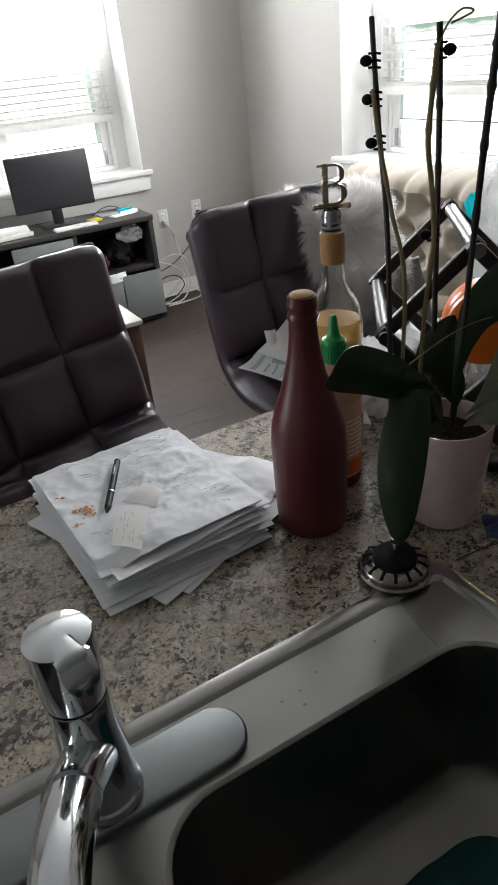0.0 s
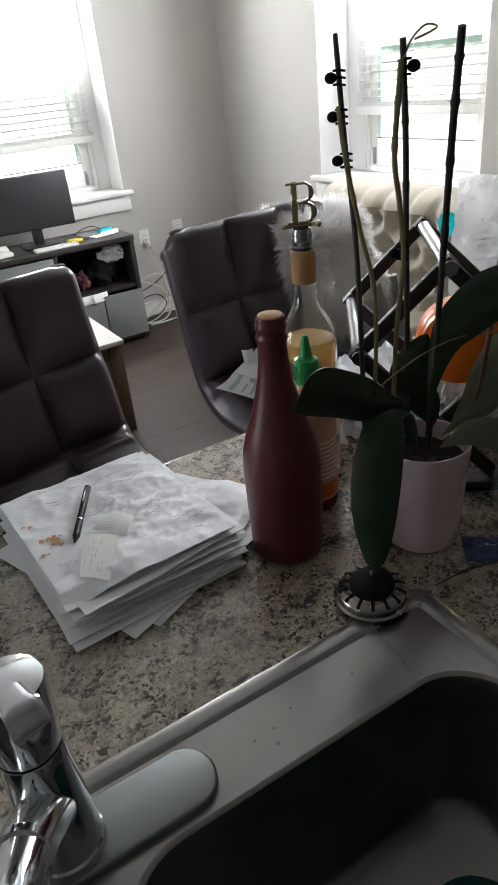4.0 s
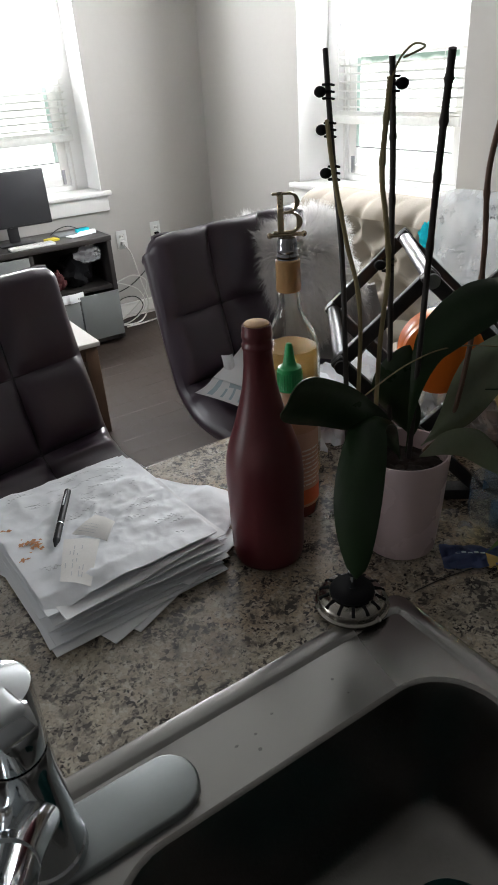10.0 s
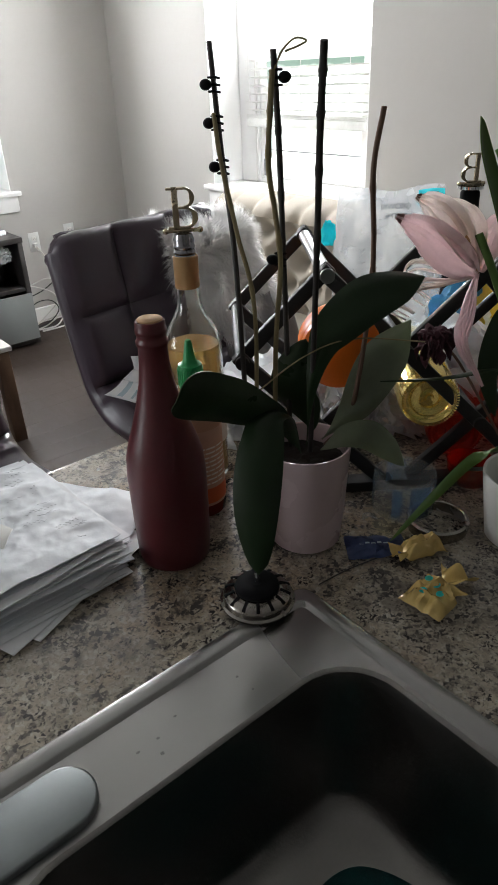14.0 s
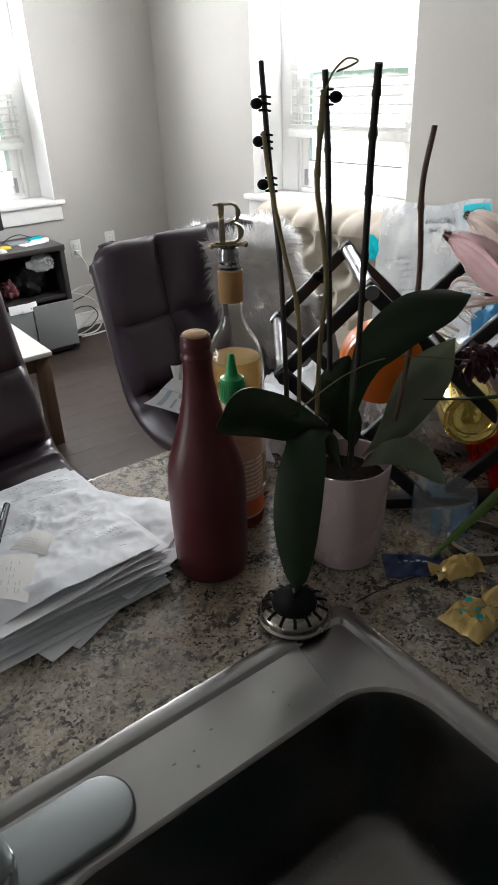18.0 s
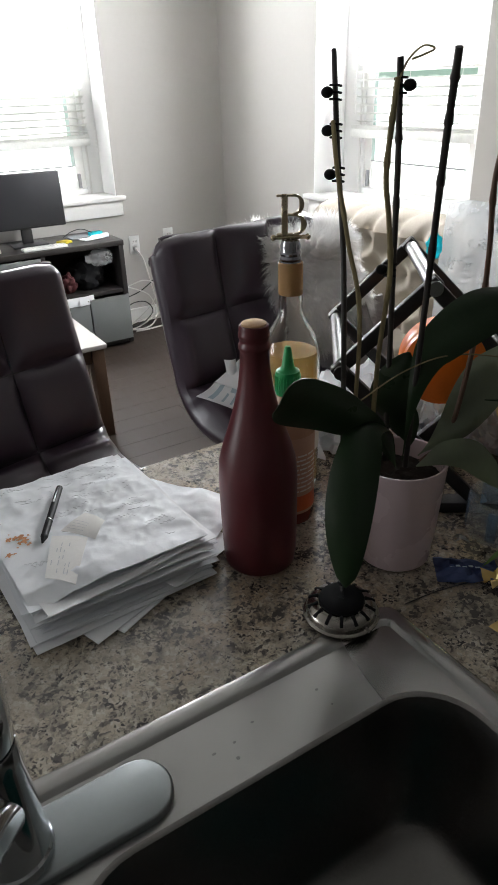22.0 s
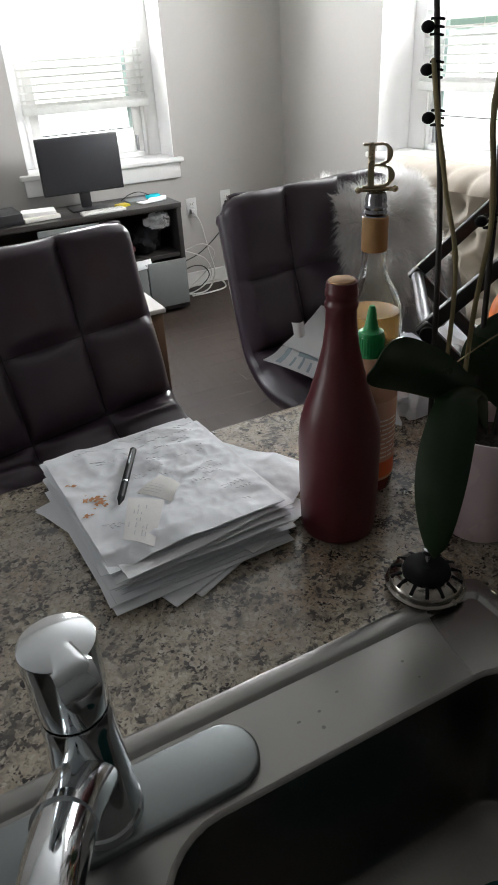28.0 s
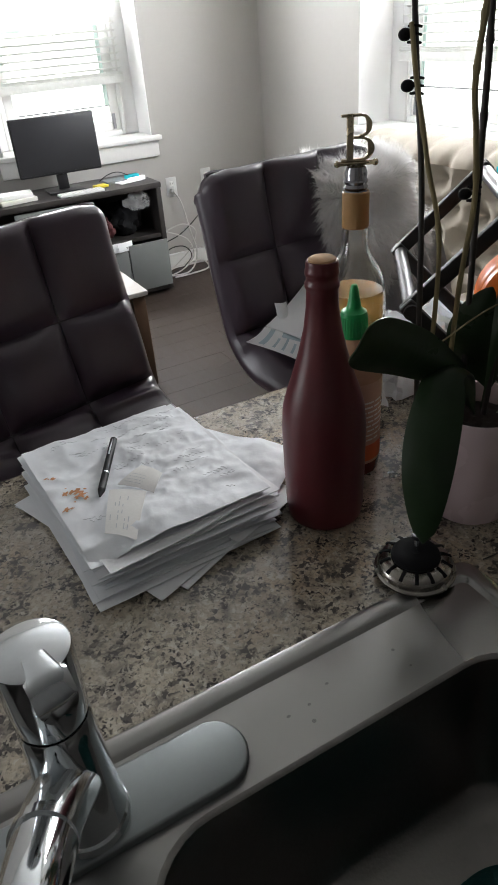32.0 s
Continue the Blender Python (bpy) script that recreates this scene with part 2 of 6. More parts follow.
M["tan_label"] = mat("tan_label", (0.50, 0.31, 0.21), 0.6, var=0.12, scale=30)
M["orange_label"] = mat("orange_print", (0.55, 0.10, 0.02), 0.55, var=0.15, scale=30)
M["dark_sauce"] = mat("dark_sauce", (0.13, 0.018, 0.010), 0.2, var=0.2, scale=20)
M["sauce"] = mat("red_sauce", (0.50, 0.31, 0.20), 0.2, var=0.2, scale=20)
M["green_cap"] = mat("green_plastic", (0.012, 0.30, 0.085), 0.32, var=0.08, scale=30)
M["brass"] = mat("aged_brass", (0.50, 0.42, 0.29), 0.26, 1.0, var=0.2, scale=60)
M["rubber"] = mat("black_rubber", (0.008, 0.008, 0.009), 0.8, var=0.15, spec=0.12)
M["pot"] = mat("pink_ceramic", (0.60, 0.47, 0.48), 0.28, var=0.05, scale=12, fine=0.02)
M["soil"] = mat("dark_bark", (0.018, 0.012, 0.009), 0.9, var=0.5, scale=60, bump=1.0, bump_scale=90)
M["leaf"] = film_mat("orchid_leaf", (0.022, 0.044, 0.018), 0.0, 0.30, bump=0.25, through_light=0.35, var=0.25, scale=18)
# lit copy of the orchid leaf: window sheen put into its base colour
M["leaf_lit"] = film_mat("lit_leaf_sheen", (0.25, 0.285, 0.20), 0.0, 0.30, bump=0.3, through_light=0.55, coat=0.3, var=0.25, scale=18)
M["leaf_bright"] = mat("lily_leaf", (0.070, 0.140, 0.022), 0.4, var=0.2, scale=18)
M["stake"] = mat("dark_stake", (0.022, 0.018, 0.016), 0.6, var=0.3, scale=60, bump=0.4)
M["stem"] = mat("dry_stem", (0.20, 0.16, 0.075), 0.6, var=0.3, scale=50)
M["dry_stem"] = mat("brown_stem", (0.13, 0.07, 0.045), 0.6, var=0.3, scale=50)
M["black_wood"] = mat("black_rack_wood", (0.012, 0.011, 0.011), 0.45, var=0.3, scale=20, bump=0.2, aniso=(1, 8, 8))
M["dark_chrome"] = mat("dark_chrome", (0.30, 0.30, 0.32), 0.16, 1.0, var=0.05)
M["grey_metal"] = mat("grey_tube", (0.30, 0.30, 0.31), 0.35, 0.8, var=0.1)
M["orange"] = mat("orange_plastic", (0.78, 0.17, 0.012), 0.38, var=0.08, scale=20)
M["gold"] = film_mat("yellow_film", (0.92, 0.68, 0.14), 0.04, 0.2, bump=0.8, through_light=0.6, coat=0.5)
M["gold_glass"] = mat("gold_glass", (0.95, 0.70, 0.20), 0.16, 0.75, var=0.25, scale=34, bump=0.25, bump_scale=60, coat=1.0)
M["red_glass"] = film_mat("red_glass", (0.85, 0.050, 0.020), 0.15, 0.04, (1.0, 0.22, 0.10), bump=0.6, through_light=0.30, coat=1.0, var=0.5, scale=30)
M["red_glass"].node_tree.nodes["Principled BSDF"].inputs["Transmission Weight"].default_value = 1.0
M["film"] = film_mat("clear_bag", (0.90, 0.91, 0.92), 0.74, through_light=0.35)
M["crumpled_film"] = film_mat("crumpled_film", (0.99, 0.99, 0.99), 0.12, 0.10, bump=2.5, through_light=0.80, coat=0.6, var=0.12)
M["sky_print"] = film_mat("blue_foil", (0.16, 0.48, 0.78), 0.05, 0.15, bump=1.0, through_light=0.6)
M["clear_wall"] = film_mat("thin_glass", (0.85, 0.88, 0.88), 0.84, 0.05, bump=0.1, through_light=0.2)
M["film_print"] = film_mat("printed_bag", (0.74, 0.76, 0.78), 0.58, 0.3)
M["teal"] = film_mat("teal_film", (0.05, 0.66, 0.74), 0.12, 0.2, (0.4, 0.95, 0.95), bump=1.2, through_light=0.6, var=0.2)
M["teal_cloth"] = mat("teal_cloth", (0.006, 0.070, 0.068), 0.9, var=0.3, scale=60, bump=0.8, bump_scale=300)
M["dark_print"] = mat("grey_print", (0.16, 0.17, 0.18), 0.6)
M["petal"] = film_mat("pink_petal", (0.82, 0.68, 0.69), 0.02, 0.5, bump=0.9, var=0.25, scale=26)
M["petal_edge"] = mat("brown_petal_edge", (0.20, 0.09, 0.085), 0.7, var=0.3, scale=60)
M["petal_white"] = film_mat("pale_petal", (0.86, 0.79, 0.76), 0.03, 0.5, bump=0.9, var=0.2, scale=30)
M["wilted"] = mat("wilted_flower", (0.065, 0.018, 0.028), 0.7, var=0.4, scale=60)
M["white_cup"] = mat("white_ceramic", (0.80, 0.79, 0.76), 0.3, var=0.03, scale=10)
M["blue_print"] = film_mat("blue_print", (0.22, 0.45, 0.72), 0.66, 0.2, (0.70, 0.82, 0.95), var=0.5, scale=30)
M["blue_wrap"] = film_mat("blue_wrapper", (0.13, 0.17, 0.34), 0.30, 0.2, (0.72, 0.78, 0.95), bump=0.5, var=0.3, scale=50)
M["pale_print"] = mat("pale_blue_print", (0.42, 0.52, 0.58), 0.8, var=0.1)
M["yellow_wrap"] = mat("yellow_wrapper", (0.62, 0.44, 0.15), 0.13, 0.25, var=0.35, scale=45, bump=0.9, bump_scale=55, coat=0.6)
M["desk"] = mat("black_brown_laminate", (0.022, 0.019, 0.018), 0.45, var=0.2, scale=14, aniso=(1, 8, 8))
M["grey_panel"] = mat("grey_drawer", (0.17, 0.18, 0.178), 0.4, var=0.08, scale=10)
M["monitor"] = mat("monitor_plastic", (0.018, 0.018, 0.02), 0.4, var=0.1)
M["screen"] = mat("dark_screen", (0.020, 0.020, 0.024), 0.5, var=0.05)
M["white_plastic"] = mat("white_plastic", (0.70, 0.70, 0.69), 0.4, var=0.04)
M["yellow"] = mat("yellow_note", (0.75, 0.60, 0.05), 0.6)
M["red_stuff"] = mat("dark_red_cloth", (0.060, 0.008, 0.010), 0.7, var=0.3)
M["wood_leg"] = mat("brown_wood", (0.085, 0.048, 0.028), 0.45, var=0.3, scale=16, aniso=(8, 8, 1))
M["table_top"] = mat("pale_table_top", (0.36, 0.345, 0.325), 0.4, var=0.10, scale=14, aniso=(1, 8, 1))
M["sofa"] = mat("beige_linen", (0.31, 0.275, 0.228), 0.85, var=0.08, scale=24, bump=0.4, bump_scale=500)
M["fur"] = fur_mat()
M["coat"] = mat("grey_wool", (0.30, 0.29, 0.285), 0.9, var=0.15, scale=20, bump=0.5, bump_scale=260)
M["blind"] = film_mat("blind_slat", (0.84, 0.84, 0.82), 0.03, 0.5, bump=0.05)
M["pane"] = glass_mat("window_glass", (0.97, 1.0, 0.98), 0.0, 1.02)
M["frame_green"] = mat("green_grey_frame", (0.50, 0.62, 0.58), 0.5, var=0.08)
M["cable_white"] = mat("white_cable", (0.62, 0.61, 0.58), 0.5)
M["cable_black"] = mat("black_cable", (0.02, 0.02, 0.02), 0.5)


# ---- mesh helpers ----
def finish(name, bm, material, smooth=True, angle=40):
    me = bpy.data.meshes.new(name)
    bm.normal_update()
    if smooth:
        lim = radians(angle)
        for f in bm.faces:
            f.smooth = True
        for e in bm.edges:
            if len(e.link_faces) == 2 and e.calc_face_angle(0) > lim:
                e.smooth = False
    bm.to_mesh(me)
    bm.free()
    me.materials.append(material)
    return me


def part(name, bm, material, parent, label="", smooth=True):
    ob = new(name, finish(name, bm, material, smooth))
    ob.parent = parent
    if label:
        ob["label"] = label
    return ob


def thing(name, label, category, at=(0, 0, 0), rz=0.0, group="", kind=""):
    ob = new(name)
    ob.empty_display_size = 0.05
    ob.matrix_basis = pose(*at, 0, 0, rz)
    return tagged(ob, label, category, group, kind)


def solid(name, bm, material, label, category="", kind="", group=""):
    return tagged(new(name, finish(name, bm, material)), label, category, group, kind)


def box(bm, x0, y0, z0, x1, y1, z1, bevel=0.0, m=None, seg=2):
    g = bmesh.ops.create_cube(bm, size=1)["verts"]
    t = Matrix.Translation(((x0 + x1) / 2, (y0 + y1) / 2, (z0 + z1) / 2)) @ Matrix.Diagonal((abs(x1 - x0), abs(y1 - y0), abs(z1 - z0), 1))
    bmesh.ops.transform(bm, matrix=(m or Matrix()) @ t, verts=g)
    if bevel:
        edges = list({e for v in g for e in v.link_edges})
        bmesh.ops.bevel(bm, geom=edges, offset=bevel, segments=seg, affect="EDGES", profile=0.5)
    return bm


def B():
    return bmesh.new()


def boxed(*a, **k):
    return box(B(), *a, **k)


def lathe(profile, seg=40, m=None, bm=None, squash=1.0):
    """Turned shape from (radius, height) pairs; a zero radius closes it."""
    bm = bm or B()
    rings = []
    for r, z in profile:
        if r <= 1e-6:
            rings.append([bm.verts.new((0, 0, z))])
        else:
            rings.append([bm.verts.new((r * math.cos(2 * math.pi * i / seg), squash * r * math.sin(2 * math.pi * i / seg), z)) for i in range(seg)])
    for a, c in zip(rings, rings[1:]):
        for i in range(seg):
            j = (i + 1) % seg
            if len(a) == 1 and len(c) > 1:
                bm.faces.new((a[0], c[j], c[i]))
            elif len(c) == 1 and len(a) > 1:
                bm.faces.new((a[i], a[j], c[0]))
            elif len(a) > 1:
                bm.faces.new((a[i], a[j], c[j], c[i]))
    if m:
        bmesh.ops.transform(bm, matrix=m, verts=[v for ring in rings for v in ring])
    bmesh.ops.recalc_face_normals(bm, faces=bm.faces)
    return bm


def curve_points(pts, n):
    """A smooth run of n points through the given ones (Catmull-Rom)."""
    p = [Vector(q) for q in pts]
    p = [2 * p[0] - p[1]] + p + [2 * p[-1] - p[-2]]
    out = []
    for k in range(n):
        s = k / (n - 1) * (len(p) - 3)
        i = min(int(s), len(p) - 4)
        t = s - i
        a, b_, c, d = p[i:i + 4]
        out.append(0.5 * ((2 * b_) + (c - a) * t + (2 * a - 5 * b_ + 4 * c - d) * t * t + (3 * b_ - a - 3 * c + d) * t ** 3))
    return out


def tube(pts, radius, n=24, seg=10, bm=None, flat=None):
    """A round bar along points; radius is one number or a function of 0..1."""
    bm = bm or B()
    line = curve_points(pts, n) if len(pts) > 2 else [Vector(pts[0]).lerp(Vector(pts[1]), k / (n - 1)) for k in range(n)]
    rings, up = [], Vector((0.3, 0.5, 0.8))
    for k, q in enumerate(line):
        d = (line[min(k + 1, n - 1)] - line[max(k - 1, 0)]).normalized()
        if abs(d.dot(up)) > 0.95:
            up = Vector((1, 0.1, 0))
        a = d.cross(up).normalized()
        b_ = d.cross(a)
        up = -b_ if b_.dot(up) < 0 else b_
        r = radius(k / (n - 1)) if callable(radius) else radius
        rings.append([bm.verts.new(q + r * (math.cos(2 * math.pi * i / seg) * a + math.sin(2 * math.pi * i / seg) * b_)) for i in range(seg)])
    for a, c in zip(rings, rings[1:]):
        for i in range(seg):
            bm.faces.new((a[i], a[(i + 1) % seg], c[(i + 1) % seg], c[i]))
    bm.faces.new(rings[0][::-1])
    bm.faces.new(rings[-1])
    bmesh.ops.recalc_face_normals(bm, faces=bm.faces)
    return bm


def grid(fn, nu, nv, bm=None, thick=0.0):
    """A sheet fn(u, v) over 0..1, 0..1; thick gives it a back and rims."""
    bm = bm or B()
    v = [[bm.verts.new(fn(i / (nu - 1), j / (nv - 1))) for j in range(nv)] for i in range(nu)]
    faces = [bm.faces.new((v[i][j], v[i + 1][j], v[i + 1][j + 1], v[i][j + 1])) for i in range(nu - 1) for j in range(nv - 1)]
    if thick:
        bm.normal_update()
        back = [[bm.verts.new(w.co - w.normal * thick) for w in row] for row in v]
        for i in range(nu - 1):
            for j in range(nv - 1):
                bm.faces.new((back[i][j], back[i][j + 1], back[i + 1][j + 1], back[i + 1][j]))
        rim = [(i, 0) for i in range(nu)] + [(nu - 1, j) for j in range(1, nv)] + [(i, nv - 1) for i in range(nu - 2, -1, -1)] + [(0, j) for j in range(nv - 2, 0, -1)]
        for (a, b_), (c, d) in zip(rim, rim[1:] + rim[:1]):
            bm.faces.new((v[c][d], v[a][b_], back[a][b_], back[c][d]))
    return bm


def blade(pts, width, side, cup=0.25, n=22, m=9, wave=0.0, seed=0.0, thick=0.0012, tip=0.45, blunt=0.6):
    """A leaf or petal along points: widest in the middle, folded along its midrib."""
    line = curve_points(pts, n)
    side = Vector(side).normalized()

    def fn(u, v):
        k = min(int(u * (n - 1) + 0.5), n - 1)
        d = (line[min(k + 1, n - 1)] - line[max(k - 1, 0)]).normalized()
        s = (side - d * side.dot(d)).normalized()
        up = s.cross(d)
        w = width * max(0.03, math.sin(math.pi * (u ** tip if tip >= 1 else min(1, 0.10 + 0.9 * u ** tip))) ** blunt)
        x = (v - 0.5) * 2
        return line[k] + s * (x * w / 2) + up * (cup * w / 2 * (x * x) + wave * math.sin(9 * u + 4 * x + seed) * w * 0.1)
    return grid(fn, n, m, thick=thick)


def text_mesh(txt, size, material, m, parent, name="lettering", mirror=False, depth=0.0004):
    c = bpy.data.curves.new(name, "FONT")
    c.body, c.size, c.extrude, c.align_x = txt, size, depth, "CENTER"
    tmp = new("tmp_text", c)
    me = bpy.data.meshes.new_from_object(tmp.evaluated_get(bpy.context.evaluated_depsgraph_get()))
    bpy.data.objects.remove(tmp)
    bpy.data.curves.remove(c)
    if mirror:
        me.transform(Matrix.Diagonal((-1, 1, 1, 1)))
        me.flip_normals()
    me.transform(m)
    me.name = name
    me.materials.append(material)
    ob = new(name, me)
    ob.parent = parent
    return ob


# ---- the room ----
def slab(name, label, material, x0, y0, z0, x1, y1, z1):
    return solid(name, boxed(x0, y0, z0, x1, y1, z1), material, label, kind="structure")


floor = thing("floor", "dark brown wooden plank floor", "floor", kind="structure")
slab("ceiling", "plain white painted ceiling", M["ceiling"], XW - 0.3, YS - 0.3, ZC, XE + 0.3, YN + 0.3, ZC + 0.2)
slab("wall_south", "unseen wall closing the kitchen side, kept dark to limit fill light", M["kitchen_wall"], XW - 0.28, YS - 0.28, 0, XE + 0.28, YS, ZC)
bm = B()
for y0, y1, z0, z1 in ((YS, 2.20, 0, ZC), (3.60, YN, 0, ZC), (2.20, 3.60, 0, 0.9), (2.20, 3.60, 2.1, ZC)):
    box(bm, XW - 0.28, y0, z0, XW, y1, z1)
solid("wall_west", bm, M["wall"], "off-white painted side wall with a window opening", kind="structure")


def pierced_wall(name, label, along, a0, a1, o0, o1, inner, sill):
    """A wall with one window opening right through it."""
    bm = B()
    for lo, hi, z0, z1 in ((a0, o0, 0, ZC), (o1, a1, 0, ZC), (o0, o1, 0, sill - 0.03), (o0, o1, HEAD, ZC)):
        if along == "x":
            box(bm, lo, inner, z0, hi, inner + 0.28, z1)
        else:
            box(bm, inner, lo, z0, inner + 0.28, hi, z1)
    return solid(name, bm, M["wall"], label, kind="structure")


pierced_wall("wall_north", "off-white painted wall with a deep window opening", "x", XW - 0.28, XE + 0.28, NX0, NX1, YN, SILL_N)
pierced_wall("wall_east", "off-white painted wall with a deep window opening", "y", YS, YN, EY0, EY1, XE, SILL_E)


def baseboard(name, m, length):
    bm = boxed(0, -0.016, 0, length, 0, 0.085, 0.003, m)
    box(bm, 0, -0.022, 0.085, length, 0, 0.098, 0.003, m)
    return solid(name, bm, M["trim"], "white painted baseboard along the wall", kind="structure")


baseboard("baseboard", pose(XW, YN - 0.001, 0), XE - XW)
baseboard("baseboard", pose(XE - 0.001, YN - 0.03, 0, 0, 0, -90), YN - YS - 0.04)


def window(name, m, w, sill, edge, glass, hand):
    """A deep-set window: sill, apron, white reveal, frame, two sashes, panes and a venetian blind. Local x runs along the wall, y outward.
    edge: from the opening's side to the blind's end; glass: from there to the pane; hand: the side of latch and strip."""
    win = thing(name, "white sash window with a venetian blind, bright daylight behind", "window", kind="structure")
    win.matrix_basis = m
    part("window_sill", boxed(-0.050, -0.042, sill - 0.026, w + 0.050, 0.26, sill, 0.006), M["trim"], win)
    part("apron", boxed(-0.03, -0.018, sill - 0.118, w + 0.03, -0.002, sill - 0.028, 0.004), M["trim"], win)
    # thin linings added over the wall so the reveals read as overexposed
    for x0, x1 in ((0.0005, 0.006), (w - 0.006, w - 0.0005)):
        part("reveal", boxed(x0, 0.001, sill + 0.001, x1, 0.204, HEAD - 0.0065), M["reveal"], win, "added window reveal lining, daylight glare put into its white")
    part("reveal", boxed(0.0005, 0.001, HEAD - 0.006, w - 0.0005, 0.204, HEAD - 0.0005), M["reveal"], win)
    y0, y1 = 0.205, 0.262
    fw = glass - 0.055
    fr = B()
    for x0, x1, z0, z1 in ((0.002, fw, sill + 0.001, HEAD), (w - fw, w - 0.002, sill + 0.001, HEAD), (fw, w - fw, HEAD - 0.06, HEAD), (fw, w - fw, sill + 0.001, sill + 0.03)):
        box(fr, x0, y0, z0, x1, y1, z1, 0.004)
    part("window_frame", fr, M["reveal"], win)
    for side in (-1, 1):
        x = w / 2 + side * (w / 2 - fw + 0.024)
        part("stop_bead", boxed(x - 0.006, 0.196, sill + 0.001, x + 0.006, 0.2045, HEAD - 0.07, 0.002), M["trim"], win)
    for nm, z0, z1, yy in (("lower_sash", sill + 0.032, sill + 0.640, 0.212), ("upper_sash", sill + 0.610, sill + 0.70, 0.238)):
        s = B()
        for x0, x1, a, c in ((fw + 0.001, glass, z0, z1), (w - glass, w - fw - 0.001, z0, z1), (glass, w - glass, z0, z0 + 0.05), (glass, w - glass, z1 - 0.04, z1)):
            box(s, x0, yy, a, x1, yy + 0.02, c, 0.003)
        sash = part(nm, s, M["trim"], win)
        if nm == "lower_sash":
            g = part("pane", boxed(glass, yy + 0.008, z0 + 0.05, w - glass, yy + 0.012, z1 - 0.04), M["pane"], sash, "clear window pane")
            g.visible_shadow = False
            part("crossbar", boxed(glass, yy + 0.002, sill + 0.168, w - glass, yy + 0.007, sill + 0.173), M["grey_metal"], sash)
            x0 = glass + 0.003 if hand < 0 else w - glass - 0.025
            part("stile_strip", boxed(x0, yy + 0.003, sill + 0.17, x0 + 0.022, yy + 0.007, z1 - 0.04), M["frame_green"], sash, "grey-green weather strip")
    x = glass - 0.012 if hand < 0 else w - glass + 0.012
    part("latch", boxed(x - 0.009, 0.198, sill + 0.040, x + 0.009, 0.2115, sill + 0.125, 0.002), M["grey_metal"], win)
    blind = new("venetian_blind")
    blind["label"] = "white venetian blind, half raised, slats open"
    blind.parent = win
    bw0, bw1, by = edge, w - edge, 0.165
    for k in range(11):
        z = sill + 0.366 + k * 0.038
        sl = grid(lambda u, v: Vector((bw0 + u * (bw1 - bw0), by - 0.024 + v * 0.048, z + 0.004 * math.sin(math.pi * v) - 0.010 * (v - 0.5))), 2, 5, thick=0.0016)
        part("slat", sl, M["blind"], blind)
    rail = part("bottom_rail", boxed(bw0 - 0.003, by - 0.026, sill + 0.288, bw1 + 0.003, by + 0.026, sill + 0.330, 0.006), M["blind"], blind)
    for k in range(3):
        part("raised_slat", boxed(bw0, by - 0.025, sill + 0.332 + k * 0.0055, bw1, by + 0.025, sill + 0.336 + k * 0.0055), M["blind"], rail)
    part("head_rail", boxed(bw0, by - 0.028, HEAD - 0.07, bw1, by + 0.028, HEAD - 0.01, 0.004), M["blind"], blind)
    for x in (bw0 + 0.10, (bw0 + bw1) / 2, bw1 - 0.10):
        part("ladder_cord", tube([(x, by - 0.027, sill + 0.33), (x, by - 0.027, HEAD - 0.07)], 0.0012, 4, 6), M["blind"], blind)
    part("tilt_wand", tube([(bw0 + 0.035, by - 0.034, sill + 0.40), (bw0 + 0.035, by - 0.034, HEAD - 0.08)], 0.0022, 4, 8), M["blind"], blind)
    return win


window("window_1", pose(NX0, YN, 0), NX1 - NX0, SILL_N, 0.075, 0.165, 1)
window("window_2", pose(XE, EY1, 0, 0, 0, -90), EY1 - EY0, SILL_E, 0.140, 0.225, -1)


def backdrop(name, m, w):
    """Far daylight outside a window: pale, with a band of hazy green."""
    mt = glow_mat("outdoor_haze", (1, 1, 1), 2.6)
    nt = mt.node_tree
    tc, sep, ramp, nz = (nt.nodes.new(k) for k in ("ShaderNodeTexCoord", "ShaderNodeSeparateXYZ", "ShaderNodeValToRGB", "ShaderNodeTexNoise"))
    nz.inputs["Scale"].default_value, nz.inputs["Detail"].default_value = 1.1, 6
    add = nt.nodes.new("ShaderNodeMath")
    add.operation = "MULTIPLY_ADD"
    add.inputs[1].default_value = 0.03
    nt.links.new(tc.outputs["Generated"], sep.inputs[0])
    nt.links.new(tc.outputs["Object"], nz.inputs[0])
    nt.links.new(nz.outputs["Fac"], add.inputs[0])
    nt.links.new(sep.outputs["Z"], add.inputs[2])
    nt.links.new(add.outputs[0], ramp.inputs[0])
    nt.links.new(ramp.outputs[0], nt.nodes["Emission"].inputs[0])
    r = ramp.color_ramp
    r.elements[0].position, r.elements[0].color = 0.36, (0.40, 0.42, 0.39, 1)
    r.elements[1].position, r.elements[1].color = 0.585, (1, 1, 1, 1)
    for pos, c in ((0.47, (0.9, 0.92, 0.9, 1)), (0.537, (0.9, 0.92, 0.9, 1)), (0.550, (0.15, 0.20, 0.17, 1)), (0.562, (0.13, 0.185, 0.155, 1))):
        e = r.elements.new(pos)
        e.color = c
    bm = boxed(-w / 2, 0, -6, w / 2, 0.1, 8, m=m)
    return tagged(new(name, finish(name, bm, mt)), "pale overexposed view of trees and street outside", "backdrop", kind="structure")


backdrop("backdrop", pose(3.5, 15, 0), 26)
backdrop("backdrop", pose(15, 4, 0, 0, 0, -90), 26)


# ---- kitchen island ----
CT = 0.91                                   # top of the granite
SX0, SX1, SY0, SY1 = -0.02, 0.814, 0.19, 0.763     # sink rim outside
BX0, BX1, BY0, BY1 = 0.417, 0.784, 0.245, 0.667    # the bowl in use
